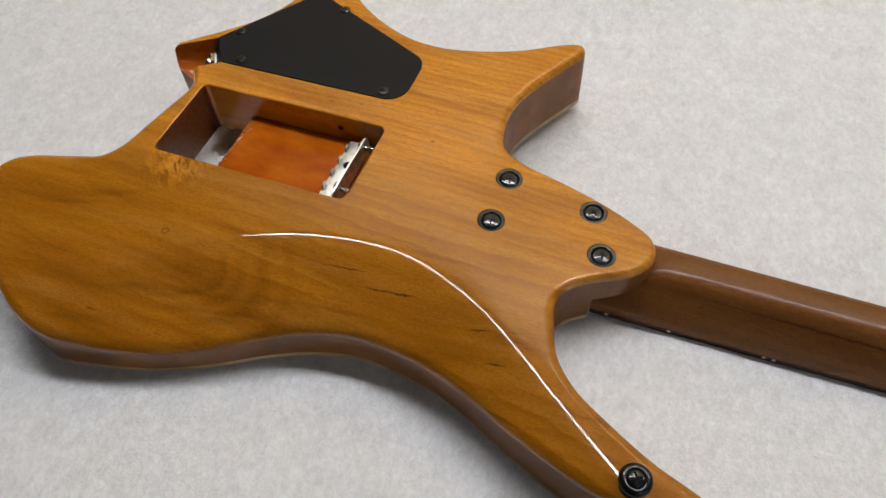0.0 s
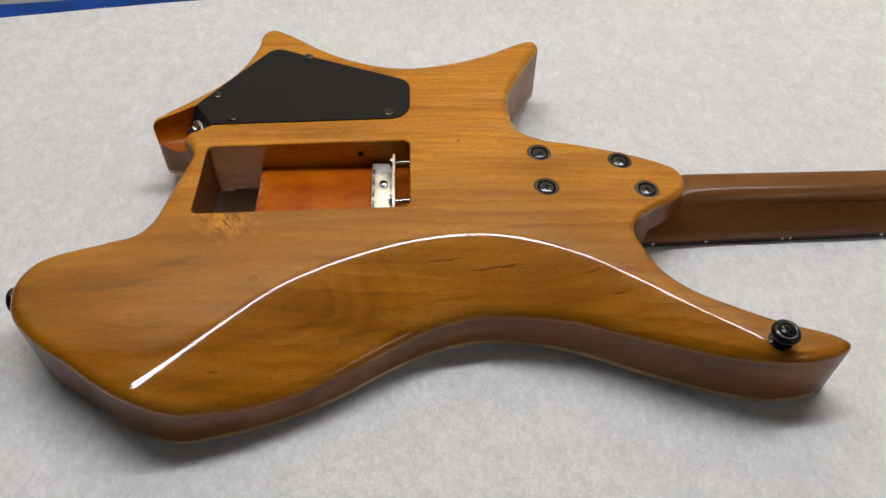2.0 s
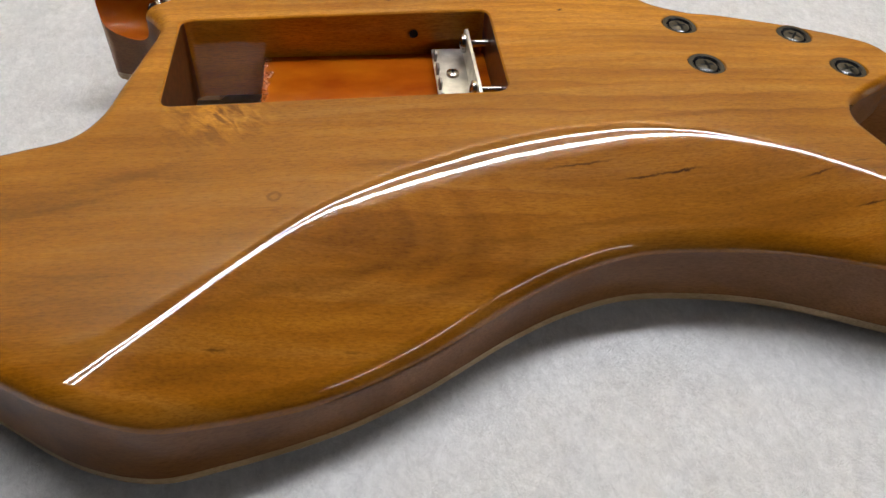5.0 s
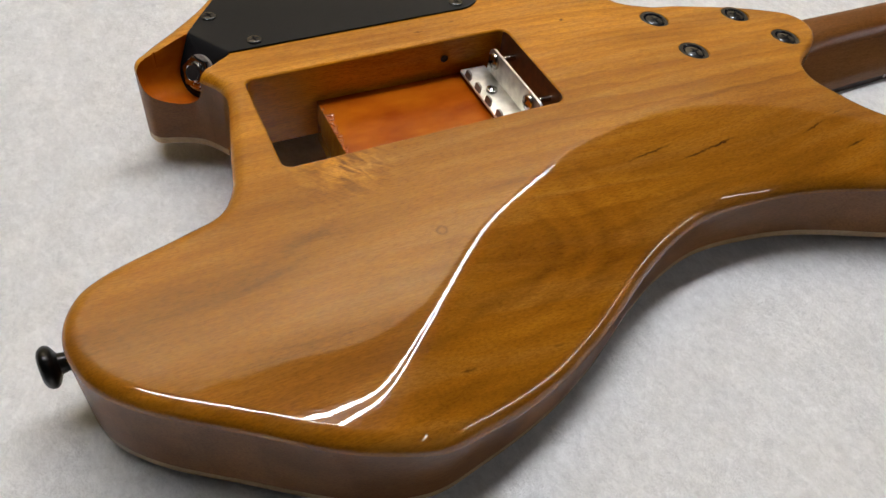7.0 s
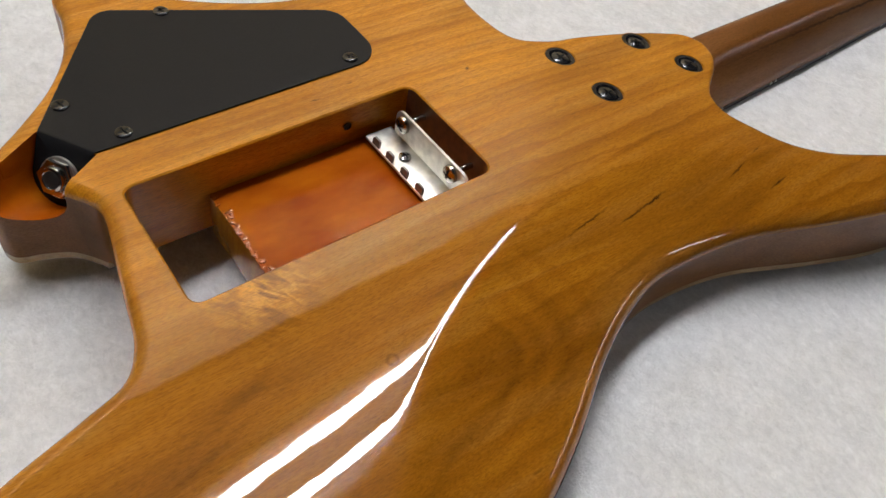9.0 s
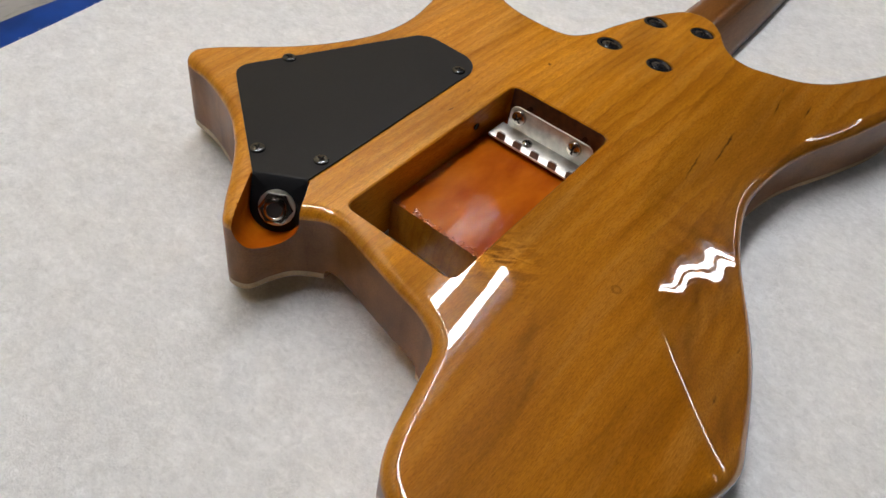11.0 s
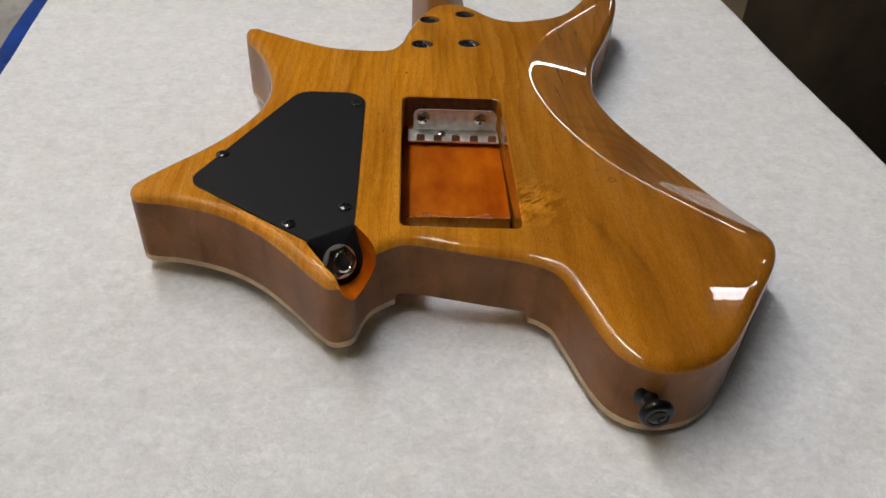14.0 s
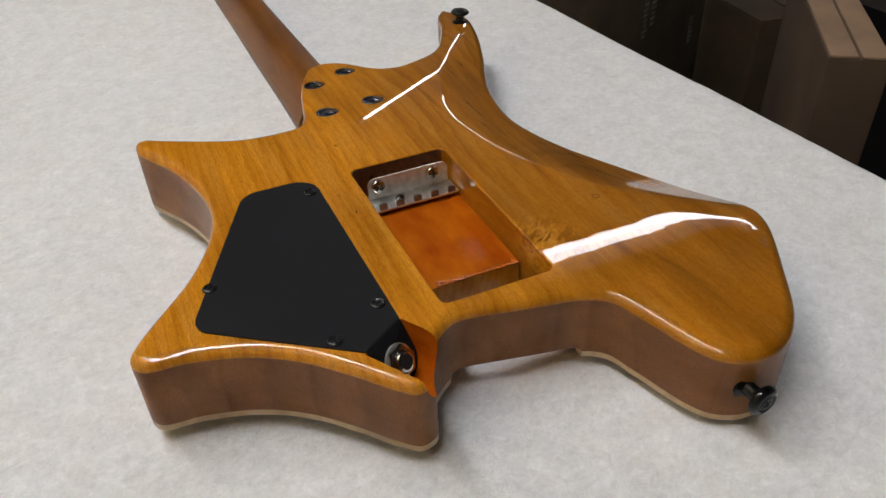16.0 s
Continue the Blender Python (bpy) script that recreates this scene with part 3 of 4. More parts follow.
# ---- table ----
def table():
    t = thing("work_table", "wooden work table under the white fleece", "table")
    bm = box(-1.0, 1.6, -0.285, 0.30, -0.045, -0.012, 0.003)
    bmesh.ops.transform(bm, matrix=Matrix(((1, 0, 0, 0), (0.09, 1, 0, 0), (0, 0, 1, 0), (0, 0, 0, 1))), verts=bm.verts)
    part("tabletop", bm, TABLE, t)
    for x in (-0.9, 1.5):
        for y in (-0.22, 0.2):
            part("leg", box(x - 0.03, x + 0.03, y + 0.09 * x - 0.03, y + 0.09 * x + 0.03, -0.80, -0.045, 0.003), TABLE, t)


table()


def south(x):
    return -0.294 + 0.05 * x


def north(x):
    return 0.304 + ALONG * x


def ease(v, a, b):
    k = min(1.0, max(0.0, (v - a) / (b - a)))
    return k * k * (3 - 2 * k)


def lift(x, y):
    """The thick pile: pressed down where the raised wing of the guitar hangs over it, thin towards the bench."""
    dip = ease(y, -0.09, 0.03) * (1 - ease(y, 0.20, 0.28)) * (1 - ease(x, 0.05, 0.15))
    k = 1.0 - 0.8 * ease(y, 0.15, 0.25)
    return 0.0058 * k - 0.0080 * dip + 0.0013 * min(1.0, max(0.0, (x - 0.15) / 0.05))


def patches(rng, x, y, cell):
    """Soft random values, one to a cell of the cloth."""
    g = rng.random((400, 400))
    u, v = (x + 2.0) / cell, (y + 2.0) / cell
    i, j = np.floor(u).astype(int), np.floor(v).astype(int)
    a, b = u - i, v - j
    a, b = a * a * (3 - 2 * a), b * b * (3 - 2 * b)
    at = lambda p, q: g[p % 400, q % 400]
    return (at(i, j) * (1 - a) + at(i + 1, j) * a) * (1 - b) + (at(i, j + 1) * (1 - a) + at(i + 1, j + 1) * a) * b


def pile(parent, grid, xs):
    """Short combed fibres that lie over the cloth, in tufts."""
    rng = np.random.default_rng(4)
    n = 640000
    x = np.where(rng.random(n) < 0.72, rng.uniform(-0.42, 0.34, n), rng.uniform(-0.9, 1.3, n))
    s = rng.random(n)
    fx = (x - xs[0]) / (xs[1] - xs[0])
    fs = s * 95
    i, j = np.minimum(fx.astype(int), len(xs) - 2), np.minimum(fs.astype(int), 94)
    a, b = (fx - i)[:, None], (fs - j)[:, None]
    root = (grid[j, i] * (1 - a) + grid[j, i + 1] * a) * (1 - b) + (grid[j + 1, i] * (1 - a) + grid[j + 1, i + 1] * a) * b
    tuft = patches(rng, root[:, 0], root[:, 1], 0.007)
    comb = patches(rng, root[:, 0], root[:, 1], 0.020)
    way = 6.5 * comb + 4.0 * tuft + rng.normal(0, 0.55, n)
    tilt = 0.20 + 0.45 * tuft + rng.normal(0, 0.12, n)
    long = rng.uniform(0.0010, 0.0024, n)
    wide = rng.uniform(0.00006, 0.00015, n)
    along = np.stack([np.cos(way) * np.cos(tilt), np.sin(way) * np.cos(tilt), np.sin(np.abs(tilt))], 1)
    across = np.stack([-np.sin(way), np.cos(way), np.zeros(n)], 1)
    root[:, 2] -= 0.0001
    v = np.stack([root - across * wide[:, None], root + across * wide[:, None], root + along * long[:, None]], 1).reshape(-1, 3)
    me = bpy.data.meshes.new("nap")
    me.vertices.add(3 * n)
    me.vertices.foreach_set("co", v.ravel())
    me.loops.add(3 * n)
    me.loops.foreach_set("vertex_index", np.arange(3 * n))
    me.polygons.add(n)
    me.polygons.foreach_set("loop_start", np.arange(0, 3 * n, 3))
    me.materials.append(PILE)
    me.update()
    ob = new("nap", me)
    ob.parent = parent
    return tagged(ob, "short white combed fibres", kind="stuff")


def fleece():
    xs = np.linspace(-1.0, 1.6, 330)
    rows = []
    for s in np.linspace(0, 1, 96):
        rows.append(("in", s))
    for a in np.linspace(0.15, 1.0, 9):
        rows.append(("roll", a))
    verts = []
    for kind, s in rows:
        for x in xs:
            yn, ys = north(x) - 0.001, south(x) + 0.014
            n = noise.noise((x * 9, (yn + (ys - yn) * (s if kind == "in" else 1)) * 9, 2.0))
            w = 0.0016 * n
            if kind == "in":
                y = yn + (ys - yn) * s
                k = min(1.0, max(0.0, (-0.165 - y) / 0.11))
                verts.append((x, y, w - 0.0016 + max(0.0075 * k * k * (3 - 2 * k), lift(x, y))))
            else:
                k = 0.0007 * noise.noise((x * 60, 3.0, s * 4))
                a = s * radians(95)
                r = 0.016
                y = ys - r * math.sin(min(a, radians(90))) + k
                z = 0.0059 + w - r * (1 - math.cos(min(a, radians(90)))) - 0.10 * max(0, s - 0.6)
                verts.append((x, y, z))
    n = len(xs)
    faces = [(r * n + i, (r + 1) * n + i, (r + 1) * n + i + 1, r * n + i + 1) for r in range(len(rows) - 1) for i in range(n - 1)]
    ob = pydata("fleece_sheet", verts, faces, FLEECE, sharp=80)
    tagged(ob, "soft white fleece sheet spread over the work table", "fleece sheet")
    pile(ob, np.array(verts).reshape(len(rows), n, 3)[:96], xs)
    return ob


fleece()

# the bench beyond the table, with tape along its edge
shear = Matrix(((1, 0, 0, 0), (ALONG, 1, 0, 0.306), (0, 0, 1, 0), (0, 0, 0, 1)))


def bench():
    t = thing("side_bench", "scuffed grey bench beside the white fleece", "bench")
    for nm, b in (("worktop", (-1.6, 1.9, 0.0, 0.30, -0.040, -0.010)), ("cabinet", (-1.55, 1.85, 0.02, 0.28, -0.80, -0.040))):
        bm = box(*b, 0.003)
        bmesh.ops.transform(bm, matrix=shear, verts=bm.verts)
        part(nm, bm, WALL_PAINT, t)


bench()


def tube_along(points, r, n=10):
    """A round cable through the points."""
    bm = bmesh.new()
    p = [Vector(q) for q in points]
    rows = []
    for i, q in enumerate(p):
        d = (p[min(i + 1, len(p) - 1)] - p[max(i - 1, 0)]).normalized()
        a = d.cross(Vector((0, 0, 1))).normalized()
        b = d.cross(a)
        rows.append([bm.verts.new(q + r * (a * math.cos(k * 2 * math.pi / n) + b * math.sin(k * 2 * math.pi / n))) for k in range(n)])
    for u, v in zip(rows, rows[1:]):
        for k in range(n):
            bm.faces.new((u[k], u[(k + 1) % n], v[(k + 1) % n], v[k]))
    bm.faces.new(rows[0])
    bm.faces.new(rows[-1][::-1])
    return bm


loop = [(-0.030 + 0.034 * math.cos(a), 0.372 + 0.022 * math.sin(a), -0.0078) for a in np.linspace(-1.0, 0.9, 16)]
tagged(part("cable_end", tube_along(loop, 0.0010), BLACK_METAL), "curled black cable end on the bench", "cable")
clip = box(-0.005, 0.005, -0.004, 0.004, 0.0, 0.006, 0.001)
bmesh.ops.transform(clip, matrix=Matrix.Translation((0.1415, 0.4165, -0.010)) @ Matrix.Rotation(0.4, 4, "Z"), verts=clip.verts)
tagged(part("black_clip", clip, BLACK_PLATE), "small black clip lying on the bench", "clip")
rng = random.Random(8)
chip = None
for _ in range(5):
    bx = rng.uniform(-0.08, 0.16)
    by = north(bx) + rng.uniform(0.04, 0.10)
    if chip is None:
        bm = bmesh.new()
        bmesh.ops.create_icosphere(bm, subdivisions=1, radius=0.0014, matrix=Matrix.Diagonal((1.4, 0.9, 0.4, 1)))
        chip = c = part("paint_chip", bm, WHITE_METAL)
    else:
        c = new("paint_chip", chip.data)
    tagged(c, "small white paint chip on the bench", "chip", "chips on the bench")
    c.matrix_basis = Matrix.Translation((bx, by, -0.0095)) @ Matrix.Rotation(rng.uniform(0, 3), 4, "Z") @ Matrix.Scale(rng.uniform(0.5, 1.1), 4)


def tape():
    verts, faces, n = [], [], 160
    for i in range(n):
        x = -1.0 + 2.6 * i / (n - 1)
        w = 0.025 + 0.013 * min(1.0, max(0.0, (0.04 - x) / 0.12)) + 0.0025 * noise.noise((x * 9, 0, 0)) + 0.0008 * noise.noise((x * 40, 1, 0))
        for y, z in ((0.0, -0.0085), (0.004, -0.0080), (w * 0.5, -0.0078 + 0.001 * noise.noise((x * 30, 2, 0))), (w * 0.9, -0.0080), (w, -0.0090)):
            verts.append((x, north(x) - 0.004 + y, z))
    for i in range(n - 1):
        for k in range(4):
            faces.append((i * 5 + k, (i + 1) * 5 + k, (i + 1) * 5 + k + 1, i * 5 + k + 1))
    ob = pydata("masking_tape", verts, faces, TAPE, sharp=60)
    tagged(ob, "blue masking tape stuck along the bench's edge", "tape")


tape()


# ---- guitar ----
guitar = thing("electric_guitar", "headless electric guitar with amber lacquered back, lying face down on fleece", "guitar")
Z_LOW, Z_CAP, MM = 0.008, 0.0112, 0.001

HEEL = [(175.4, -2.8), (171.6, 6.8), (160.3, 13.6), (141.2, 20.8), (117.9, 26.8), (92.9, 32.4)]
WING = [(79.2, 39.8), (74.4, 56.0), (75.9, 74.5), (83.7, 93.3), (97.3, 118.6), (101.8, 127.4), (99.3, 133.5), (91.7, 133.7), (62.1, 118.3), (40.2, 110.8), (17.3, 106.6), (-3.6, 107.9), (-23.5, 114.7), (-45.4, 127.0), (-78.0, 153.0)]
WING_TAIL = [(-86.5, 157.0), (-93.6, 153.2), (-96.4, 135.0), (-104.1, 111.5), (-116.1, 92.9), (-132.0, 76.8), (-147.0, 63.6), (-153.0, 56.1), (-150.5, 48.1), (-141.0, 44.7), (-132.6, 40.8), (-126.6, 34.2), (-123.2, 28.4)]
TAIL = [(-122.3, 24.2), (-122.7, 19.0), (-125.6, 6.0), (-129.9, -13.1), (-134.4, -31.5), (-141.2, -41.6), (-155.0, -46.8), (-181.5, -55.2), (-190.2, -60.6), (-195.6, -69.3), (-197.0, -79), (-193.0, -93.4), (-182.2, -106.5)]
LOWER = [(-157.4, -124.4), (-125.4, -144.8), (-104.5, -150.3), (-87, -147.6), (-56.4, -139.5), (-29.9, -127.8), (1.0, -110.0), (19.9, -101.4), (41.9, -95.6), (65.7, -96.1), (94.6, -101.7), (139.3, -119.8), (174.2, -131.9), (199.1, -135.7), (221.0, -131.5)]
HORN = [(227.9, -125.9), (223.0, -120.0), (197.1, -110.8), (175.2, -100.5), (156.3, -89.6), (144.4, -76.8), (138.0, -60.4), (135.3, -48.5), (138.0, -39.9), (146.5, -31.9), (162.4, -22.2), (171.9, -13.2)]
OUT = spline(HEEL + WING + WING_TAIL + TAIL + LOWER + HORN, 1.0) * MM

CREASE_X = np.array([-140, -124, -108, -85, -60, -30, 0, 25, 45, 70, 100, 125, 150, 185, 215]) * MM
CREASE_Y = np.array([-160, -146, -129.5, -106, -82.5, -66.5, -55.5, -50.5, -48.8, -52.5, -65.5, -81, -100, -125, -148]) * MM
EDGE_D = np.array([0.3, 2.5, 7.5, 13.5, 17.5, 18.5, 17.5, 16, 15.5, 15, 13, 11, 8.5, 4, 0]) * MM
EDGE_W = np.array([9, 12, 23, 41, 56, 58, 53, 48, 46, 44, 38, 34, 26, 12, 9]) * MM
FINE_X = np.linspace(-0.145, 0.22, 2400)


def smooth_curve(x, y):
    v = np.interp(FINE_X, x, y)
    k = np.hanning(281)
    return np.convolve(np.pad(v, 140, "edge"), k / k.sum(), "valid")


F_CREASE, F_DEPTH, F_WIDTH = (smooth_curve(CREASE_X, v) for v in (CREASE_Y, EDGE_D, EDGE_W))
BEND = np.array([(-114.7, 48.5), (-127.5, 68.1)]) * MM
BEND_DIR = (BEND[1] - BEND[0]) / np.linalg.norm(BEND[1] - BEND[0])
BEND_OUT = np.array([-BEND_DIR[1], BEND_DIR[0]])
BEND_MID = BEND.mean(0)
SCOOP_R, STEEP = 0.0122, math.tan(radians(62))


def back_plain(x, y):
    """The back's height without the jack's scoop."""
    z = 0.0493 + 0.0167 * x
    side = 0.026 - 0.006 * np.log1p(np.exp(np.clip((0.026 - y) / 0.006, -40, 40)))
    heel = 0.814 * x + 0.581 * np.maximum(side, -0.2) - 0.0488
    fade = np.clip((0.066 - y) / 0.042, 0, 1)
    z = z - 0.086 * 0.003 * np.log1p(np.exp(np.clip(heel / 0.003, -40, 40))) * fade * fade * (3 - 2 * fade)
    # the long horn dips a little where it leaves the heel
    out = 0.8 * (x - 0.105) - 0.6 * (y + 0.07)
    z = z - 0.018 * 0.004 * (np.logaddexp(0.0, out / 0.004) - np.logaddexp(0.0, (out - 0.036) / 0.004)) * np.clip((-0.028 - y) / 0.03, 0, 1)
    yc, dp, wd = (np.interp(x, FINE_X, c) for c in (F_CREASE, F_DEPTH, F_WIDTH))
    s = yc - y
    soft = np.interp(x, (-0.130, -0.108, -0.085, -0.055, 0.12), (0.0065, 0.0045, 0.0020, 0.0009, 0.0009))
    # at the tail's corner the carve sweeps round into the rim
    rim = -0.561 * (x + 0.182) - 0.829 * (y + 0.1065) + 0.0075 - 0.22 * np.maximum(0.0, -0.136 - x)
    u = soft * np.logaddexp(np.logaddexp(0.0, s / soft), rim / soft)
    u = np.minimum(u, 1.5 * (wd + 0.003))
    ramp_in = lambda v: v - 0.30 * 0.010 * (1 - np.exp(-v / 0.010))
    slope = dp / ramp_in(wd + 0.003)
    turn = np.clip((x + 0.162) / 0.030, 0, 1) * np.clip((-0.085 - x) / 0.02, 0, 1)
    return z - np.maximum(slope, 0.145 * turn * turn * (3 - 2 * turn)) * ramp_in(u)


def scoop_uv(x, y):
    dx, dy = x - BEND_MID[0], y - BEND_MID[1]
    return dx * BEND_OUT[0] + dy * BEND_OUT[1], dx * BEND_DIR[0] + dy * BEND_DIR[1]


def with_walls(p):
    """The outline with a close pair of points at each wall of the scoop."""
    out = []
    for a, b in zip(p, np.roll(p, -1, 0)):
        out.append(a)
        (ua, va), vb = scoop_uv(*a), scoop_uv(*b)[1]
        if ua > 0.01:
            for wall in (-SCOOP_R, SCOOP_R):
                if (va - wall) * (vb - wall) < 0:
                    k = (wall - va) / (vb - va)
                    out += [a + (b - a) * max(0.0, k - 0.04), a + (b - a) * min(1.0, k + 0.04)]
    return np.array(out)


OUT = with_walls(OUT)


def back(x, y):
    """The back's height, and which points lie in the jack's scoop."""
    z = back_plain(x, y)
    u, v = scoop_uv(x, y)
    w = np.clip(np.abs(v) / SCOOP_R, 0, 0.995)
    trough = 0.0225 + 0.31 * u + SCOOP_R * (1 - np.sqrt(1 - w * w))
    ramp_z = 0.0449 - STEEP * u
    s = np.maximum(trough, ramp_z)
    use = (np.abs(v) <= SCOOP_R * 1.001) & (u > 0) & (s < z)
    return np.where(use, s, z), use


def normals2(p):
    t = np.roll(p, -1, 0) - np.roll(p, 1, 0)
    t /= np.linalg.norm(t, axis=1, keepdims=True)
    return np.stack([-t[:, 1], t[:, 0]], 1)


CAVITY = rounded([(-0.1138, -0.0288, 0.004), (0.0100, -0.0280, 0.005), (0.0102, 0.0290, 0.005), (-0.1136, 0.0279, 0.004)], 6)


BOLTS = ((0.0893, 0.0170, 0.2), (0.0896, -0.0142, 0.1), (0.1383, 0.0116, 0.9), (0.1493, -0.0145, 0.3))
HEEL_CUT = 0.1505
NOTCH = (-0.0325, 0.0290)


def guitar_body():
    inn = normals2(OUT)
    n = len(OUT)
    # round the jack's scoop the rim is drawn in along the scoop itself
    su, sv = scoop_uv(OUT[:, 0], OUT[:, 1])
    keep_on = np.clip((SCOOP_R + 0.007 - np.abs(sv)) / 0.005, 0, 1) * (su > 0.01)
    inn = inn * (1 - keep_on)[:, None] - BEND_OUT * keep_on[:, None]
    inn /= np.linalg.norm(inn, axis=1, keepdims=True)
    pocket = (OUT[:, 0] > HEEL_CUT) & (OUT[:, 1] > -0.034) & (OUT[:, 1] < 0.03)
    under = np.where(pocket, 0.0262, Z_CAP)
    under = np.where((OUT[:, 0] < -0.10) & (OUT[:, 1] > NOTCH[0]) & (OUT[:, 1] < NOTCH[1]), 0.0136, under)
    tail = np.clip((-0.09 - OUT[:, 0]) / 0.05, 0, 1) * np.clip((-0.045 - OUT[:, 1]) / 0.03, 0, 1)
    rad = 0.0046
    wide = 0.0056 + 0.0004 * tail
    wide = np.where((OUT[:, 0] > 0.105) & (np.abs(OUT[:, 1]) < 0.045), 0.0034, wide)
    turn = np.cross(np.roll(OUT, -4, 0) - OUT, OUT - np.roll(OUT, 4, 0)) * -1
    bow = np.maximum(turn / 0.004 ** 3, 1.0)
    wide = np.minimum(wide, 0.72 / bow)
    for _ in range(6):
        wide = np.minimum(wide, np.minimum(np.roll(wide, 1), np.roll(wide, -1)) + 0.0004)
    ker = np.hanning(15)
    wide = np.convolve(np.pad(wide, 7, "wrap"), ker / ker.sum(), "valid")
    verts, faces, slots, rings = [], [], [], []
    for z in (Z_CAP, 0.020, 0.027):
        rings.append(range(len(verts), len(verts) + n))
        verts += [(x, y, max(z, u)) for (x, y), u in zip(OUT, under + 0.0006 * (z > Z_CAP))]
    last = None
    scooped = {}
    for th in np.linspace(0, math.pi / 2, 13):
        q = OUT + inn * (wide * (1 - math.cos(th)))[:, None]
        z, use = back(q[:, 0], q[:, 1])
        drop = np.where(use, 0.0, rad * (1 - math.sin(th)))
        z = np.maximum(z - drop, 0.0205)
        scooped[len(rings)] = use
        rings.append(range(len(verts), len(verts) + n))
        verts += list(zip(q[:, 0], q[:, 1], z))
        last = q
    for k, (a, b) in enumerate(zip(rings, rings[1:])):
        for i in range(n):
            j = (i + 1) % n
            f = (a[i], b[i], b[j], a[j])
            faces.append(f[::-1])
            slots.append(2 if k < 3 else 1 if scooped[k][i] or scooped[k][j] or scooped[k + 1][i] else 0)
    # the inner field
    step = 0.0025
    gx, gy = np.meshgrid(np.arange(-0.205, 0.232, step), np.arange(-0.155, 0.16, step))
    grid = np.stack([gx.ravel(), gy.ravel()], 1)
    u, v = scoop_uv(grid[:, 0], grid[:, 1])
    grid = grid[~((u > -0.002) & (np.abs(v) < SCOOP_R + 0.0015))]
    us, vs = np.meshgrid(np.r_[-0.0003, 0.0, np.arange(0.0008, 0.036, 0.0008)], np.r_[-SCOOP_R - 0.0003, SCOOP_R * np.sin(np.linspace(-1, 1, 31) * math.pi / 2), SCOOP_R + 0.0003])
    local = BEND_MID + us.ravel()[:, None] * BEND_OUT + vs.ravel()[:, None] * BEND_DIR
    # a denser band along the carve's crease
    off = np.interp(grid[:, 0], FINE_X, F_CREASE) - grid[:, 1]
    grid = grid[~((off > -0.0050) & (off < 0.0120) & (grid[:, 0] > -0.135) & (grid[:, 0] < 0.20))]
    bx, bo = np.meshgrid(np.arange(-0.1345, 0.20, 0.0016), np.r_[np.arange(-0.0045, 0.0045, 0.0005), np.arange(0.0045, 0.0116, 0.0013)])
    band = np.stack([bx.ravel(), np.interp(bx.ravel(), FINE_X, F_CREASE) - bo.ravel()], 1)
    grid = np.vstack([grid, band, local])
    grid = grid[inside(OUT + inn * (wide + 0.0006)[:, None], grid)]
    lip = np.array(CAVITY)
    lip = lip - normals2(lip) * 0.0007
    grid = grid[~inside(lip - normals2(lip) * 0.001, grid)]
    wells = [circle(0.0076, 30, bx, by) for bx, by, _ in BOLTS]
    for w in wells:
        grid = grid[np.linalg.norm(grid - w.mean(0), axis=1) > 0.0088]
    pts, tri, idx = fill(last, [lip, *wells], grid)
    z, use = back(pts[:, 0], pts[:, 1])
    base = len(verts)
    verts += list(zip(pts[:, 0], pts[:, 1], z))
    link = {}
    for i in range(n):
        link[base + idx[i]] = rings[-1][i]
    inner = use[tri].any(1)
    zc = z[tri].mean(1)
    for t, s, zz in zip(tri, inner, zc):
        faces.append(tuple(link.get(base + i, base + i) for i in t))
        slots.append(1 if s else 0)
    # the bolts' counterbores
    at = n + len(CAVITY)
    for w in wells:
        prev = [base + i for i in idx[at:at + 30]]
        at += 30
        for shrink, down in ((0.965, 0.0005), (0.965, 0.0040), (0.0, 0.0040)):
            ids = range(len(verts), len(verts) + 30)
            c = w.mean(0)
            ring_xy = c + (w - c) * max(shrink, 0.02)
            verts += [(x, y, float(back_plain(np.array([c[0]]), np.array([c[1]]))[0]) - down if down > 0.001 else float(back_plain(np.array([x]), np.array([y]))[0]) - down) for x, y in ring_xy]
            for i in range(30):
                j = (i + 1) % 30
                faces.append((prev[i], ids[i], ids[j], prev[j])[::-1])
                slots.append(0)
            prev = ids
    # the open cavity's walls
    m = len(CAVITY)
    prev = [base + i for i in idx[n:n + m]]
    for k, zz in enumerate((-0.0006, None, 0.0365, 0.030, Z_CAP)):
        cz = [back_plain(np.array([x]), np.array([y]))[0] for x, y in CAVITY]
        ids = range(len(verts), len(verts) + m)
        verts += [(x, y, (c - 0.0006 if zz == -0.0006 else c - 0.003) if zz in (None, -0.0006) else zz) for (x, y), c in zip(CAVITY, cz)]
        for i in range(m):
            j = (i + 1) % m
            faces.append((prev[i], ids[i], ids[j], prev[j])[::-1])
            end = CAVITY[:, 0].max() - 0.002 < min(CAVITY[i][0], CAVITY[j][0]) or CAVITY[:, 0].min() + 0.002 > max(CAVITY[i][0], CAVITY[j][0])
            slots.append(3 if end and k > 0 else 0)
        prev = ids
    low_pts, low_tri, low_idx = fill(OUT, [CAVITY])
    b2 = len(verts)
    deep = {i: u for i, u in zip(low_idx, under)}
    verts += [(x, y, deep.get(i, Z_CAP)) for i, (x, y) in enumerate(low_pts)]
    for t in low_tri:
        faces.append(tuple(b2 + i for i in t[::-1]))
        slots.append(0)
    bm = bmesh.new()
    vs = [bm.verts.new(v) for v in verts]
    for f, s in zip(faces, slots):
        if len(set(f)) >= 3:
            try:
                bm.faces.new([vs[i] for i in f]).material_index = s
            except ValueError:
                pass
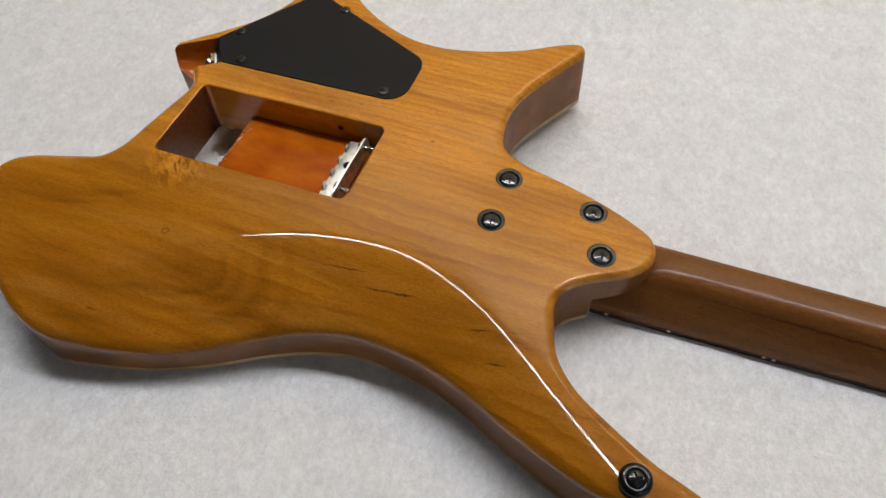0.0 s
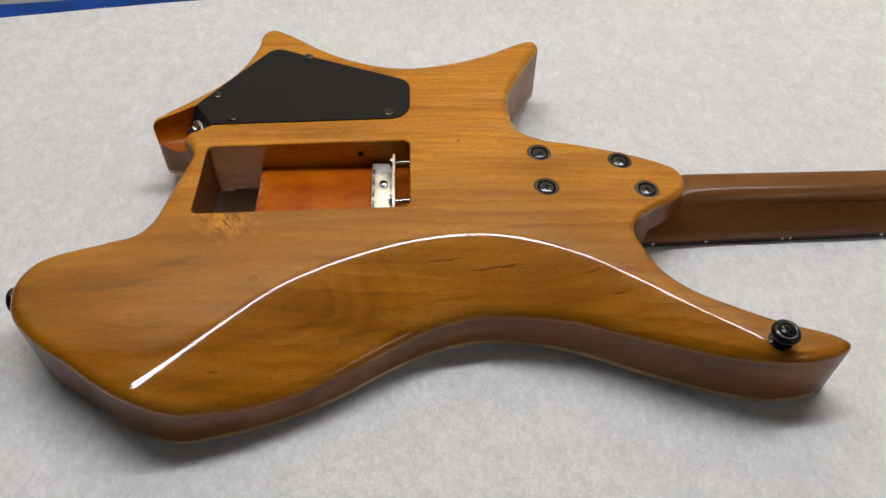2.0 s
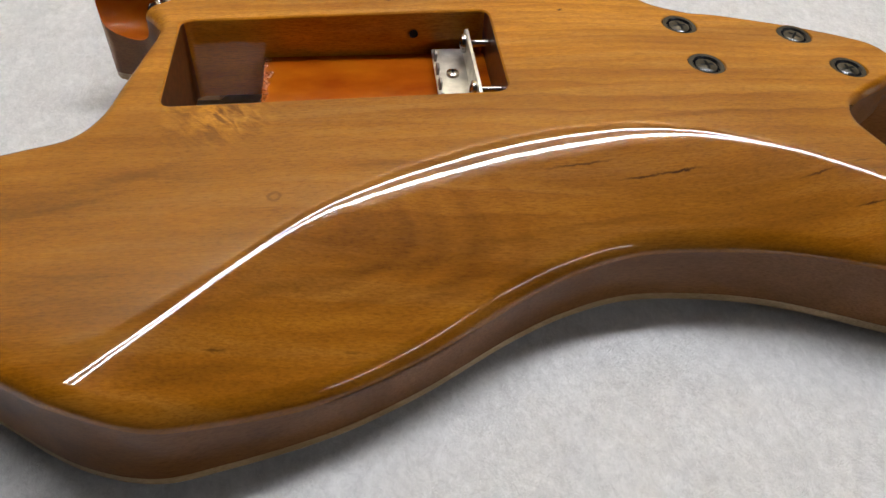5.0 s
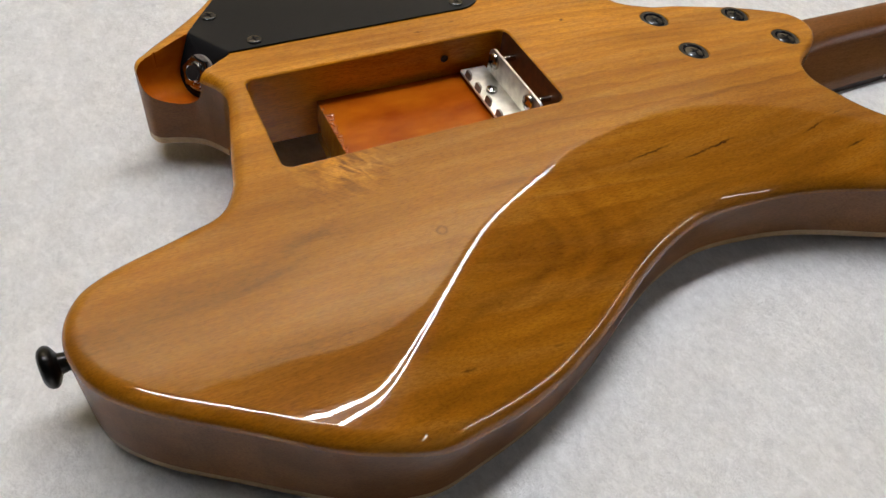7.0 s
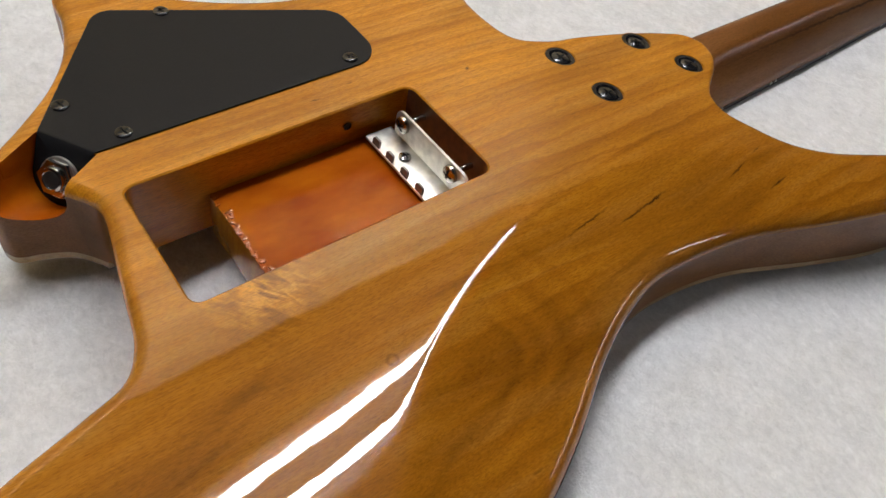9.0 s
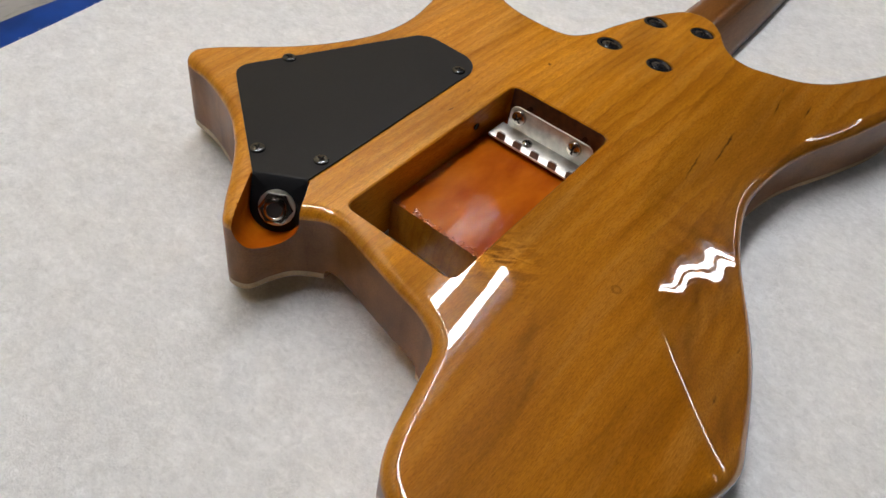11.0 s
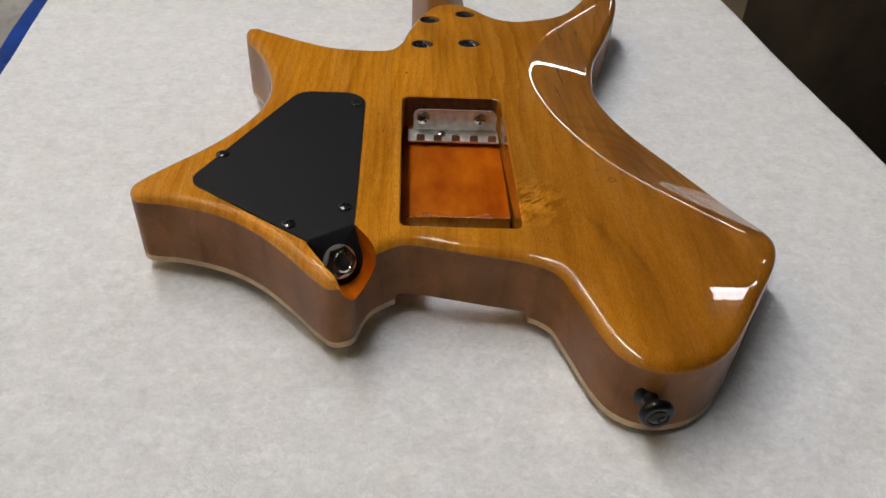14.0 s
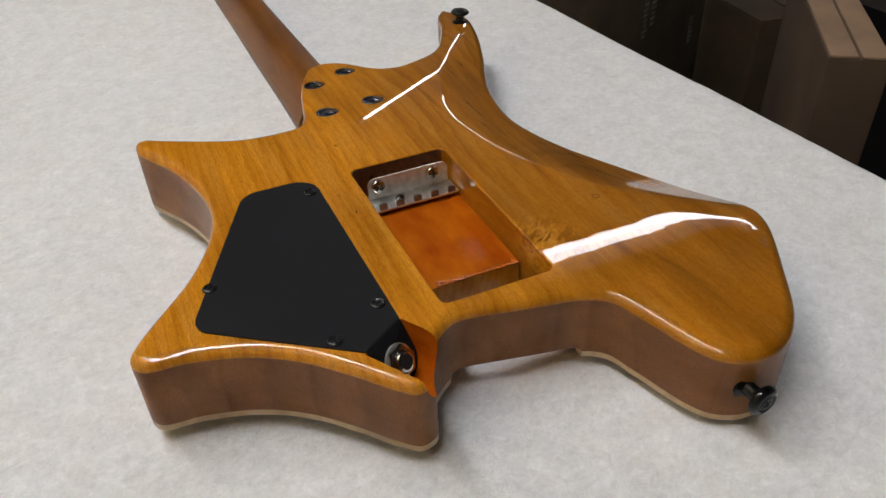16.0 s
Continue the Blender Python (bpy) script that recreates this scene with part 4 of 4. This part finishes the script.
    bmesh.ops.delete(bm, geom=[v for v in bm.verts if not v.link_faces], context="VERTS")
    bmesh.ops.remove_doubles(bm, verts=bm.verts, dist=2e-6)
    ob = part("body", bm, [BODY_WOOD, DYED, SIDE_WOOD, SHADED_END_GRAIN], guitar, "amber lacquered alder back with a carved waist", sharp=38)
    # true normals of the carved back, so that its gloss runs evenly
    me = ob.data
    co = np.array([v.co for v in me.vertices])
    e = 0.0006
    x, y = co[:, 0], co[:, 1]
    nx = (back_plain(x - e, y) - back_plain(x + e, y)) / (2 * e)
    ny = (back_plain(x, y - e) - back_plain(x, y + e)) / (2 * e)
    nn = np.stack([nx, ny, np.ones(len(x))], 1)
    nn /= np.linalg.norm(nn, axis=1, keepdims=True)
    flush = np.abs(co[:, 2] - back_plain(x, y)) < 2e-5
    custom = np.zeros((len(me.loops), 3))
    for f in me.polygons:
        if f.material_index == 0:
            for k, i in zip(f.loop_indices, f.vertices):
                if flush[i] and nn[i] @ np.array(f.normal) > 0.97:
                    custom[k] = nn[i]
    me.normals_split_custom_set([tuple(c) for c in custom])
    return ob


guitar_body()


def cap():
    """The pale front cap, notched at the tail for the bridge."""
    notch = (OUT[:, 0] < -0.10) & (OUT[:, 1] > NOTCH[0]) & (OUT[:, 1] < NOTCH[1])
    k = np.where(notch)[0]
    keep = np.r_[np.arange(0, k[0]), np.arange(k[-1] + 1, len(OUT))]
    at = int(np.where(keep == k[0] - 1)[0][0]) + 1
    p = OUT[keep]
    heel = (p[:, 0] > HEEL_CUT) & (p[:, 1] > -0.034) & (p[:, 1] < 0.03)
    at -= int(heel[:at].sum())
    p = p[~heel]
    p = np.insert(p, at, np.array([(-0.105, NOTCH[1]), (-0.100, 0.036), (-0.076, 0.036), (-0.076, -0.038), (-0.100, -0.038), (-0.105, NOTCH[0])]), 0)
    part("top_cap", prism(p, Z_LOW, Z_CAP - 0.0001), CAP_WOOD, guitar, "pale maple cap on the guitar's front")


cap()
block = box(-0.0828, 0.0098, -0.0279, 0.0278, Z_CAP - 0.004, 0.0300, 0.0006)
for face in block.faces:
    face.material_index = 0 if face.normal.z > 0.5 else 1
part("cavity_floor", block, [DYED, BODY_WOOD], guitar, "glossy orange dyed floor of the open cavity")



def beads():
    """Dried drops of lacquer along the floor's broken edge."""
    rng = random.Random(5)
    bm = bmesh.new()
    for _ in range(70):
        y = rng.uniform(-0.0270, 0.0270)
        r = rng.uniform(0.0003, 0.0010)
        x = -0.0828 + abs(rng.gauss(0, 0.0012)) + 0.4 * r
        m = Matrix.LocRotScale((x, y, 0.0300), Euler((0, 0, rng.uniform(0, 3))), (r * rng.uniform(0.8, 2.0), r, r * 0.5))
        bmesh.ops.create_icosphere(bm, subdivisions=2, radius=1, matrix=m)
    part("lacquer_run", bm, GLOSSY_DYE, guitar, "dried glossy orange lacquer drops", sharp=80)


beads()
bore = lathe([(0.0, -0.0002), (0.0016, -0.0002), (0.0018, 0.0002), (0.0019, 0.0003)], 16)
bmesh.ops.transform(bore, matrix=Matrix.Translation((-0.0205, 0.0283, 0.0393)) @ Matrix.Rotation(radians(90), 4, "X"), verts=bore.verts)
part("wire_hole", bore, SHADOW_HOLE, guitar, "small dark wire hole in the cavity wall")


def cover():
    tuck, bend_r, slope = 0.0012, 0.0020, radians(62)
    near = []
    for corner, nxt in ((BEND[0], (0.0107, 0.0499)), (BEND[1], (-0.0832, 0.1306))):
        e = np.array(nxt) - corner
        near.append(corner + e * tuck / (e @ -BEND_OUT))
    plate = rounded([(*near[0], 0.0), (0.0107, 0.0499, 0.013), (0.0108, 0.0881, 0.012), (-0.0832, 0.1306, 0.009), (*near[1], 0.0)], 8)
    # the flat plate follows the back a little proud of it; its tongue is bent down and ends round
    bm = bmesh.new()
    th = 0.0016
    zf = lambda x, y: float(back_plain(np.array([x]), np.array([y]))[0]) + 0.0008
    v, f, idx = fill(plate, [], np.array([(x, y) for x in np.arange(-0.12, 0.01, 0.01) for y in np.arange(0.05, 0.13, 0.01) if inside(plate, np.array([(x, y)]))[0]]))
    top = [bm.verts.new((x, y, zf(x, y))) for x, y in v]
    low = [bm.verts.new((x, y, zf(x, y) - th)) for x, y in v]
    for t in f:
        bm.faces.new([top[i] for i in t])
        bm.faces.new([low[i] for i in t[::-1]])
    ids = idx[:len(plate)]
    for i in range(len(ids)):
        a, b = ids[i], ids[(i + 1) % len(ids)]
        bm.faces.new((top[a], low[a], low[b], top[b]))
    c = part("control_cover", bm, BLACK_PLATE, guitar, "matt black control cover bent down round the jack", sharp=50)
    # tongue
    half = np.linalg.norm(BEND[1] - BEND[0]) / 2
    run = 0.0140
    zb = zf(*BEND_MID)
    wide = [(p - BEND_MID) @ BEND_DIR for p in near]
    steps = np.linspace(-tuck, tuck, 9)
    side = lambda e, w: [(e if q > 0 else e + (w - e) * -q / tuck, q) for q in steps]
    shape = side(-half, wide[0])[::-1] + side(half, wide[1]) + [(half * math.cos(a), run + half * math.sin(a)) for a in np.linspace(0, math.pi, 17)]
    sheet = prism(np.array(shape), -th, 0.0, [circle(0.0046, 20, 0.0, 0.0138)])
    for v in sheet.verts:
        # the flat blank, rolled round the bend
        t, q, w = v.co
        arc = min(1.0, (q + tuck) / (2 * tuck)) * slope
        rest = max(0.0, q - tuck)
        out = -tuck + (bend_r + w) * math.sin(arc) + rest * math.cos(slope)
        down = bend_r - (bend_r + w) * math.cos(arc) + rest * math.sin(slope)
        x, y = BEND_MID + BEND_DIR * t + BEND_OUT * out
        v.co = (x, y, zb + 0.0167 * BEND_DIR[0] * t - down)
    fold = Matrix(((BEND_DIR[0], BEND_OUT[0] * math.cos(slope), BEND_OUT[0] * math.sin(slope), BEND_MID[0]),
                   (BEND_DIR[1], BEND_OUT[1] * math.cos(slope), BEND_OUT[1] * math.sin(slope), BEND_MID[1]),
                   (0, -math.sin(slope), math.cos(slope), zb), (0, 0, 0, 1)))
    part("jack_tongue", sheet, BLACK_PLATE, c)
    # jack
    jack = lathe([(0.0031, 0.0005), (0.0031, 0.0050), (0.0036, 0.0054), (0.0045, 0.0052), (0.0047, 0.0046), (0.0047, 0.0002), (0.0047, -0.006), (0.0031, -0.006), (0.0031, 0.0005)], 32)
    at = fold @ Matrix.Translation((0, 0.0138, 0))
    bmesh.ops.transform(jack, matrix=at, verts=jack.verts)
    part("output_jack", jack, CHROME, c, "nickel output jack")
    hexa = prism(circle(0.0074, 6), 0.0012, 0.0036, [circle(0.0047, 32)], 0.0004)
    bmesh.ops.transform(hexa, matrix=at, verts=hexa.verts)
    part("jack_nut", hexa, CHROME, c)
    wash = prism(circle(0.0079, 36), 0.0001, 0.0012, [circle(0.0048, 32)], 0.0003)
    bmesh.ops.transform(wash, matrix=at, verts=wash.verts)
    part("jack_washer", wash, NICKEL, c)
    # black plug near the jack's mouth, painting the bore's shade
    bore = lathe([(0.0, 0.0052), (0.00330, 0.0052), (0.00312, -0.004), (0, -0.004)], 24)
    bmesh.ops.transform(bore, matrix=at, verts=bore.verts)
    part("jack_bore", bore, SHADOW_HOLE, c)
    first = None
    for x, y, turn in ((-0.1159, 0.0777, 0.4), (-0.1018, 0.0536, 0.2), (-0.0030, 0.0550, 0.5), (-0.0591, 0.1184, 0.3)):
        if first is None:
            first = part("cover_screw", cross_head(0.0034, 0.0011, 0.0021, 0.0009), [BLACK_METAL, SHADOW_HOLE], c, "small black cross-head screw")
            s = first
        else:
            s = new("cover_screw", first.data)
            s.parent = c
            tagged(s, "small black cross-head screw")
        s.location = (x, y, zf(x, y) - 0.0001)
        s.rotation_euler = (0, 0, turn)


cover()


def bolts():
    ring = lathe([(0.0, 0.0002), (0.0046, 0.0002), (0.0052, 0.0014), (0.0056, 0.0018), (0.0070, 0.0018), (0.0073, 0.0015), (0.0074, -0.002)], 36)
    head = None
    body = None
    for x, y, turn in BOLTS:
        z = float(back_plain(np.array([x]), np.array([y]))[0])
        if body is None:
            body = part("neck_bolt", ring, BLACK_METAL, guitar, "black cupped washer with a cross-head neck screw")
            b = body
            head = part("screw", cross_head(0.0046, 0.0017, 0.0027, 0.0010, 0.4), [BLACK_METAL, SHADOW_HOLE], b)
            s = head
        else:
            b = new("neck_bolt", body.data)
            b.parent = guitar
            tagged(b, "black cupped washer with a cross-head neck screw")
            s = new("screw", head.data)
            s.parent = b
        b.location = (x, y, z - 0.0022)
        b.rotation_euler = (0.045, 0.055, 0)
        s.location = (0, 0, 0.0004)
        s.rotation_euler = (0, 0, turn)


bolts()


def strap_button(m, turn, tall):
    prof = [(0.0, 0.0), (0.0060, 0.0), (0.0063, 0.0004), (0.0063, 0.0012), (0.0052, 0.0018), (0.0037, 0.0026), (0.0034, 0.0055), (0.0038, 0.0078), (0.0056, 0.0087), (0.0070, 0.0096), (0.0076, 0.0108), (0.0074, 0.0122), (0.0064, 0.0134),
            (0.0052, 0.0139), (0.0045, 0.0137), (0.0042, 0.0126), (0.0, 0.0126)]
    prof = [(0.94 * r, tall * h) for r, h in prof]
    b = part("strap_button", lathe(prof, 36), GLOSS_BLACK, guitar, "glossy black strap button")
    b.matrix_basis = m
    s = part("screw", cross_head(0.0040, 0.0016, 0.0026, 0.0009), [GLOSS_BLACK, SHADOW_HOLE], b)
    s.location = (0, 0, 0.0124 * tall)
    s.rotation_euler = (0, 0, turn)


strap_button(pose(0.1907, -0.1248, float(back_plain(np.array([0.1907]), np.array([-0.1248]))[0]) - 0.0006, 3), 0.5, 0.74)
strap_button(Matrix.Translation((-0.1938, -0.0718, 0.0272)) @ Matrix.Rotation(radians(-90), 4, "Y") @ Matrix.Rotation(radians(4), 4, "X"), 0.4, 0.92)


def knob():
    """A control knob on the guitar's face, which keeps the wing off the cloth."""
    prof = [(0.0, 0.0), (0.0066, 0.0), (0.0072, -0.0006), (0.0078, -0.0062), (0.0076, -0.0072), (0.0066, -0.0077), (0.0, -0.0079)]
    bm = lathe(prof[::-1], 32)
    bmesh.ops.translate(bm, verts=bm.verts, vec=(-0.0830, 0.1090, Z_LOW - 0.0002))
    part("volume_knob", bm, BLACK_METAL, guitar, "black control knob under the guitar's wing")


knob()


def claw():
    y0, y1 = -0.0272, 0.0252
    plate = rounded([(-0.0132, y0, 0.0008), (0.0, y0, 0.0), (0.0, y1, 0.0), (-0.0132, y1, 0.0008)], 4)
    c = part("spring_claw", prism(plate, 0.0324, 0.0336, [], 0.0002), NICKEL, guitar, "nickel steel spring claw with upturned tabs", sharp=30)
    tab = None
    for y in (0.0180, 0.0082, -0.0022, -0.0126, -0.0230):
        if tab is None:
            bm = prism(rounded([(-0.0023, 0.0, 0.0), (0.0023, 0.0, 0.0), (0.0023, 0.0044, 0.0013), (-0.0023, 0.0044, 0.0013)], 4), 0.0, 0.0011, [], 0.0002)
            bmesh.ops.transform(bm, matrix=Matrix(((0, 0, 1, 0), (1, 0, 0, 0), (0, 1, 0, 0), (0, 0, 0, 1))), verts=bm.verts)
            tab = k = part("hook_tab", bm, SHADED_STEEL, c)
        else:
            k = new("hook_tab", tab.data)
            k.parent = c
        k.matrix_basis = Matrix.Translation((-0.0130, y, 0.0328)) @ Matrix.Rotation(radians(6), 4, "Y")
    back_plate = prism(rounded([(y0 + 0.001, 0.0332, 0.0), (0.0222, 0.0332, 0.0), (0.0222, 0.0464, 0.0045), (y0 + 0.001, 0.0464, 0.0045)], 6), 0.0, 0.0012, [], 0.0002)
    bmesh.ops.transform(back_plate, matrix=Matrix(((0, 0, 1, -0.0002), (1, 0, 0, 0), (0, 1, 0, 0), (0, 0, 0, 1))), verts=back_plate.verts)
    part("claw_flange", back_plate, NICKEL, c)
    face = Matrix.Rotation(radians(-90), 4, "Y")
    for y in (0.0164, -0.0164):
        s = part("claw_screw", cross_head(0.0039, 0.0026, 0.0026, 0.0011, 0.5), [CHROME, SHADOW_HOLE], c)
        s.matrix_basis = Matrix.Translation((-0.0003, y, 0.0415)) @ face @ Matrix.Rotation(0.3 + 20 * y, 4, "Z")
        shaft = lathe([(0.0, 0.0), (0.0014, 0.0), (0.0014, -0.0108), (0, -0.0108)], 12)
        k = part("screw_shaft", shaft, CHROME, s)
    s = part("earth_screw", cross_head(0.0027, 0.0019, 0.0018, 0.0009, 0.5), [CHROME, SHADOW_HOLE], c)
    s.location = (-0.0062, 0.0060, 0.0337)


claw()


def neck():
    """A faceted neck that tapers away from the heel, on its dark fretboard."""
    xs = np.r_[0.1498, 0.1555, 0.162, 0.168, 0.174, np.linspace(0.182, 0.60, 28)]
    mid = lambda x: 0.0002 + 0.0145 * (x - 0.156)

    def section(x):
        half, cy = 0.0240 - (x - 0.156) * 0.0155, mid(x)
        grow = min(1.0, max(0.0, (x - 0.156) / 0.030))
        grow = grow * grow * (3 - 2 * grow)
        top = 0.0275 + 0.0085 * grow - 0.005 * (x - 0.18)
        flat = 0.0150 - 0.0066 * grow - 0.002 * (x - 0.18)
        pts = [(-half, 0.0085), (-half, 0.0120), (-half + 0.0008, 0.0150), (-flat - 0.0036, top - 0.0054), (-flat - 0.0014, top - 0.0022), (-flat + 0.0016, top - 0.0004), (-flat + 0.0050, top),
               (flat - 0.0050, top), (flat - 0.0016, top - 0.0004), (flat + 0.0014, top - 0.0022), (flat + 0.0036, top - 0.0054), (half - 0.0008, 0.0150), (half, 0.0120), (half, 0.0085)]
        return [(cy + y, z) for y, z in pts]

    def loft(rows, nm, mat, parent, label=""):
        bm = bmesh.new()
        v = [[bm.verts.new((x, y, z)) for y, z in r] for x, r in rows]
        for a, b in zip(v, v[1:]):
            for i in range(len(a)):
                j = (i + 1) % len(a)
                bm.faces.new((a[i], a[j], b[j], b[i]))
        bm.faces.new(v[0][::-1])
        bm.faces.new(v[-1])
        return part(nm, bm, mat, parent, label, sharp=50)

    nk = loft([(x, section(x)) for x in xs], "neck", NECK_WOOD, guitar, "dark roasted maple neck with faceted back")

    def board(x):
        half, cy = 0.0241 - (x - 0.156) * 0.0155, mid(x)
        return [(cy - half, 0.0052), (cy - half, 0.0084), (cy + half, 0.0084), (cy + half, 0.0052), (cy + half * 0.6, 0.0016), (cy, 0.0004), (cy - half * 0.6, 0.0016)]

    loft([(x, board(x)) for x in (0.150, 0.2, 0.3, 0.4, 0.5, 0.57)], "fretboard", DARK_WOOD, nk, "dark fretboard glued under the neck")
    for x in (0.1595, 0.1930, 0.2418, 0.2468, 0.3058, 0.3760, 0.4570):
        half, cy = 0.0241 - (x - 0.156) * 0.0155, mid(x)
        d = lathe([(0, 0.0002), (0.0010, 0.0002), (0.0011, -0.0005), (0, -0.0005)], 14)
        bmesh.ops.transform(d, matrix=Matrix.Translation((x, cy - half, 0.0075)) @ Matrix.Rotation(radians(90), 4, "X"), verts=d.verts)
        part("side_dot", d, DOT, nk, "small pale position dot")


neck()


# ---- things beside the table ----
def carton(x, y, z, sx, sy, sz, turn, mat, label, top=None):
    c = thing("cardboard_box", label, "cardboard box", "boxes beside the table", at=(x, y, z))
    c.rotation_euler = (0, 0, turn)
    part("body", box(-sx / 2, sx / 2, -sy / 2, sy / 2, 0, sz, 0.004), mat, c)
    for s in (-1, 1):
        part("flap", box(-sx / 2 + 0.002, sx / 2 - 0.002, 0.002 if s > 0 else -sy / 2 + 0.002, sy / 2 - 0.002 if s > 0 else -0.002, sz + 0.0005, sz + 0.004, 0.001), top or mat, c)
    return c


big = carton(0.857, -0.778, -0.80, 0.777, 0.07, 0.82, -1.0945, PANEL_CARD, "large dark brown printed cardboard box standing on the floor")
carton(0.995, -1.336, -0.80, 0.245, 0.22, 0.429, -0.172, CARD_OLD, "narrow brown cardboard box standing on the floor")
# tall box: lit top and shaded sides are put into two cardboard colours
carton(0.391, -0.806, -0.80, 0.36, 0.074, 0.68, -0.669, CARD_SHADED, "tall brown cardboard box with closed flaps", CARD_LIT)
carton(1.32, -0.60, -0.80, 0.40, 0.32, 0.378, 0.0, DARK_CARD, "low dark cardboard box under a blue tub")


def printing(c):
    """Two faded columns of small print and a line of it low on the big box."""
    rng = random.Random(3)
    for x, z, n in ((0.058, 0.565, 9), (0.093, 0.560, 7), (0.313, 0.44, 6)):
        for k in range(n):
            w = rng.uniform(0.006, 0.011)
            part("printed_bar", box(x - w, x + w, -0.0362, -0.0346, z - 0.011 * k, z - 0.011 * k + 0.006), PRINT, c)


printing(big)


def tub():
    t = thing("storage_tub", "blue plastic tub with a grey rim, dark inside, on a box", "tub", at=(1.182, -0.505, -0.418))
    rim = rounded([(-0.065, -0.09, 0.03), (0.065, -0.09, 0.03), (0.065, 0.09, 0.03), (-0.065, 0.09, 0.03)], 5)
    for nm, mat, levels in (("tub_body", BLUE_PLASTIC, ((0.86, 0.0), (0.95, 0.12), (0.93, 0.12), (0.91, 0.10))), ("lining", LINING, ((0.91, 0.112), (0.84, 0.010)))):
        bm = bmesh.new()
        rows = [[bm.verts.new((x * k, y * k, z)) for x, y in rim] for k, z in levels]
        for a, b in zip(rows, rows[1:]):
            for i in range(len(a)):
                j = (i + 1) % len(a)
                bm.faces.new((a[i], a[j], b[j], b[i]))
        bm.faces.new(rows[0][::-1] if nm == "tub_body" else rows[-1])
        part(nm, bm, mat, t)
    part("rim", prism(rim, 0.117, 0.125, [rim * 0.90]), GREY_PLASTIC, t, "grey plastic rim")


tub()
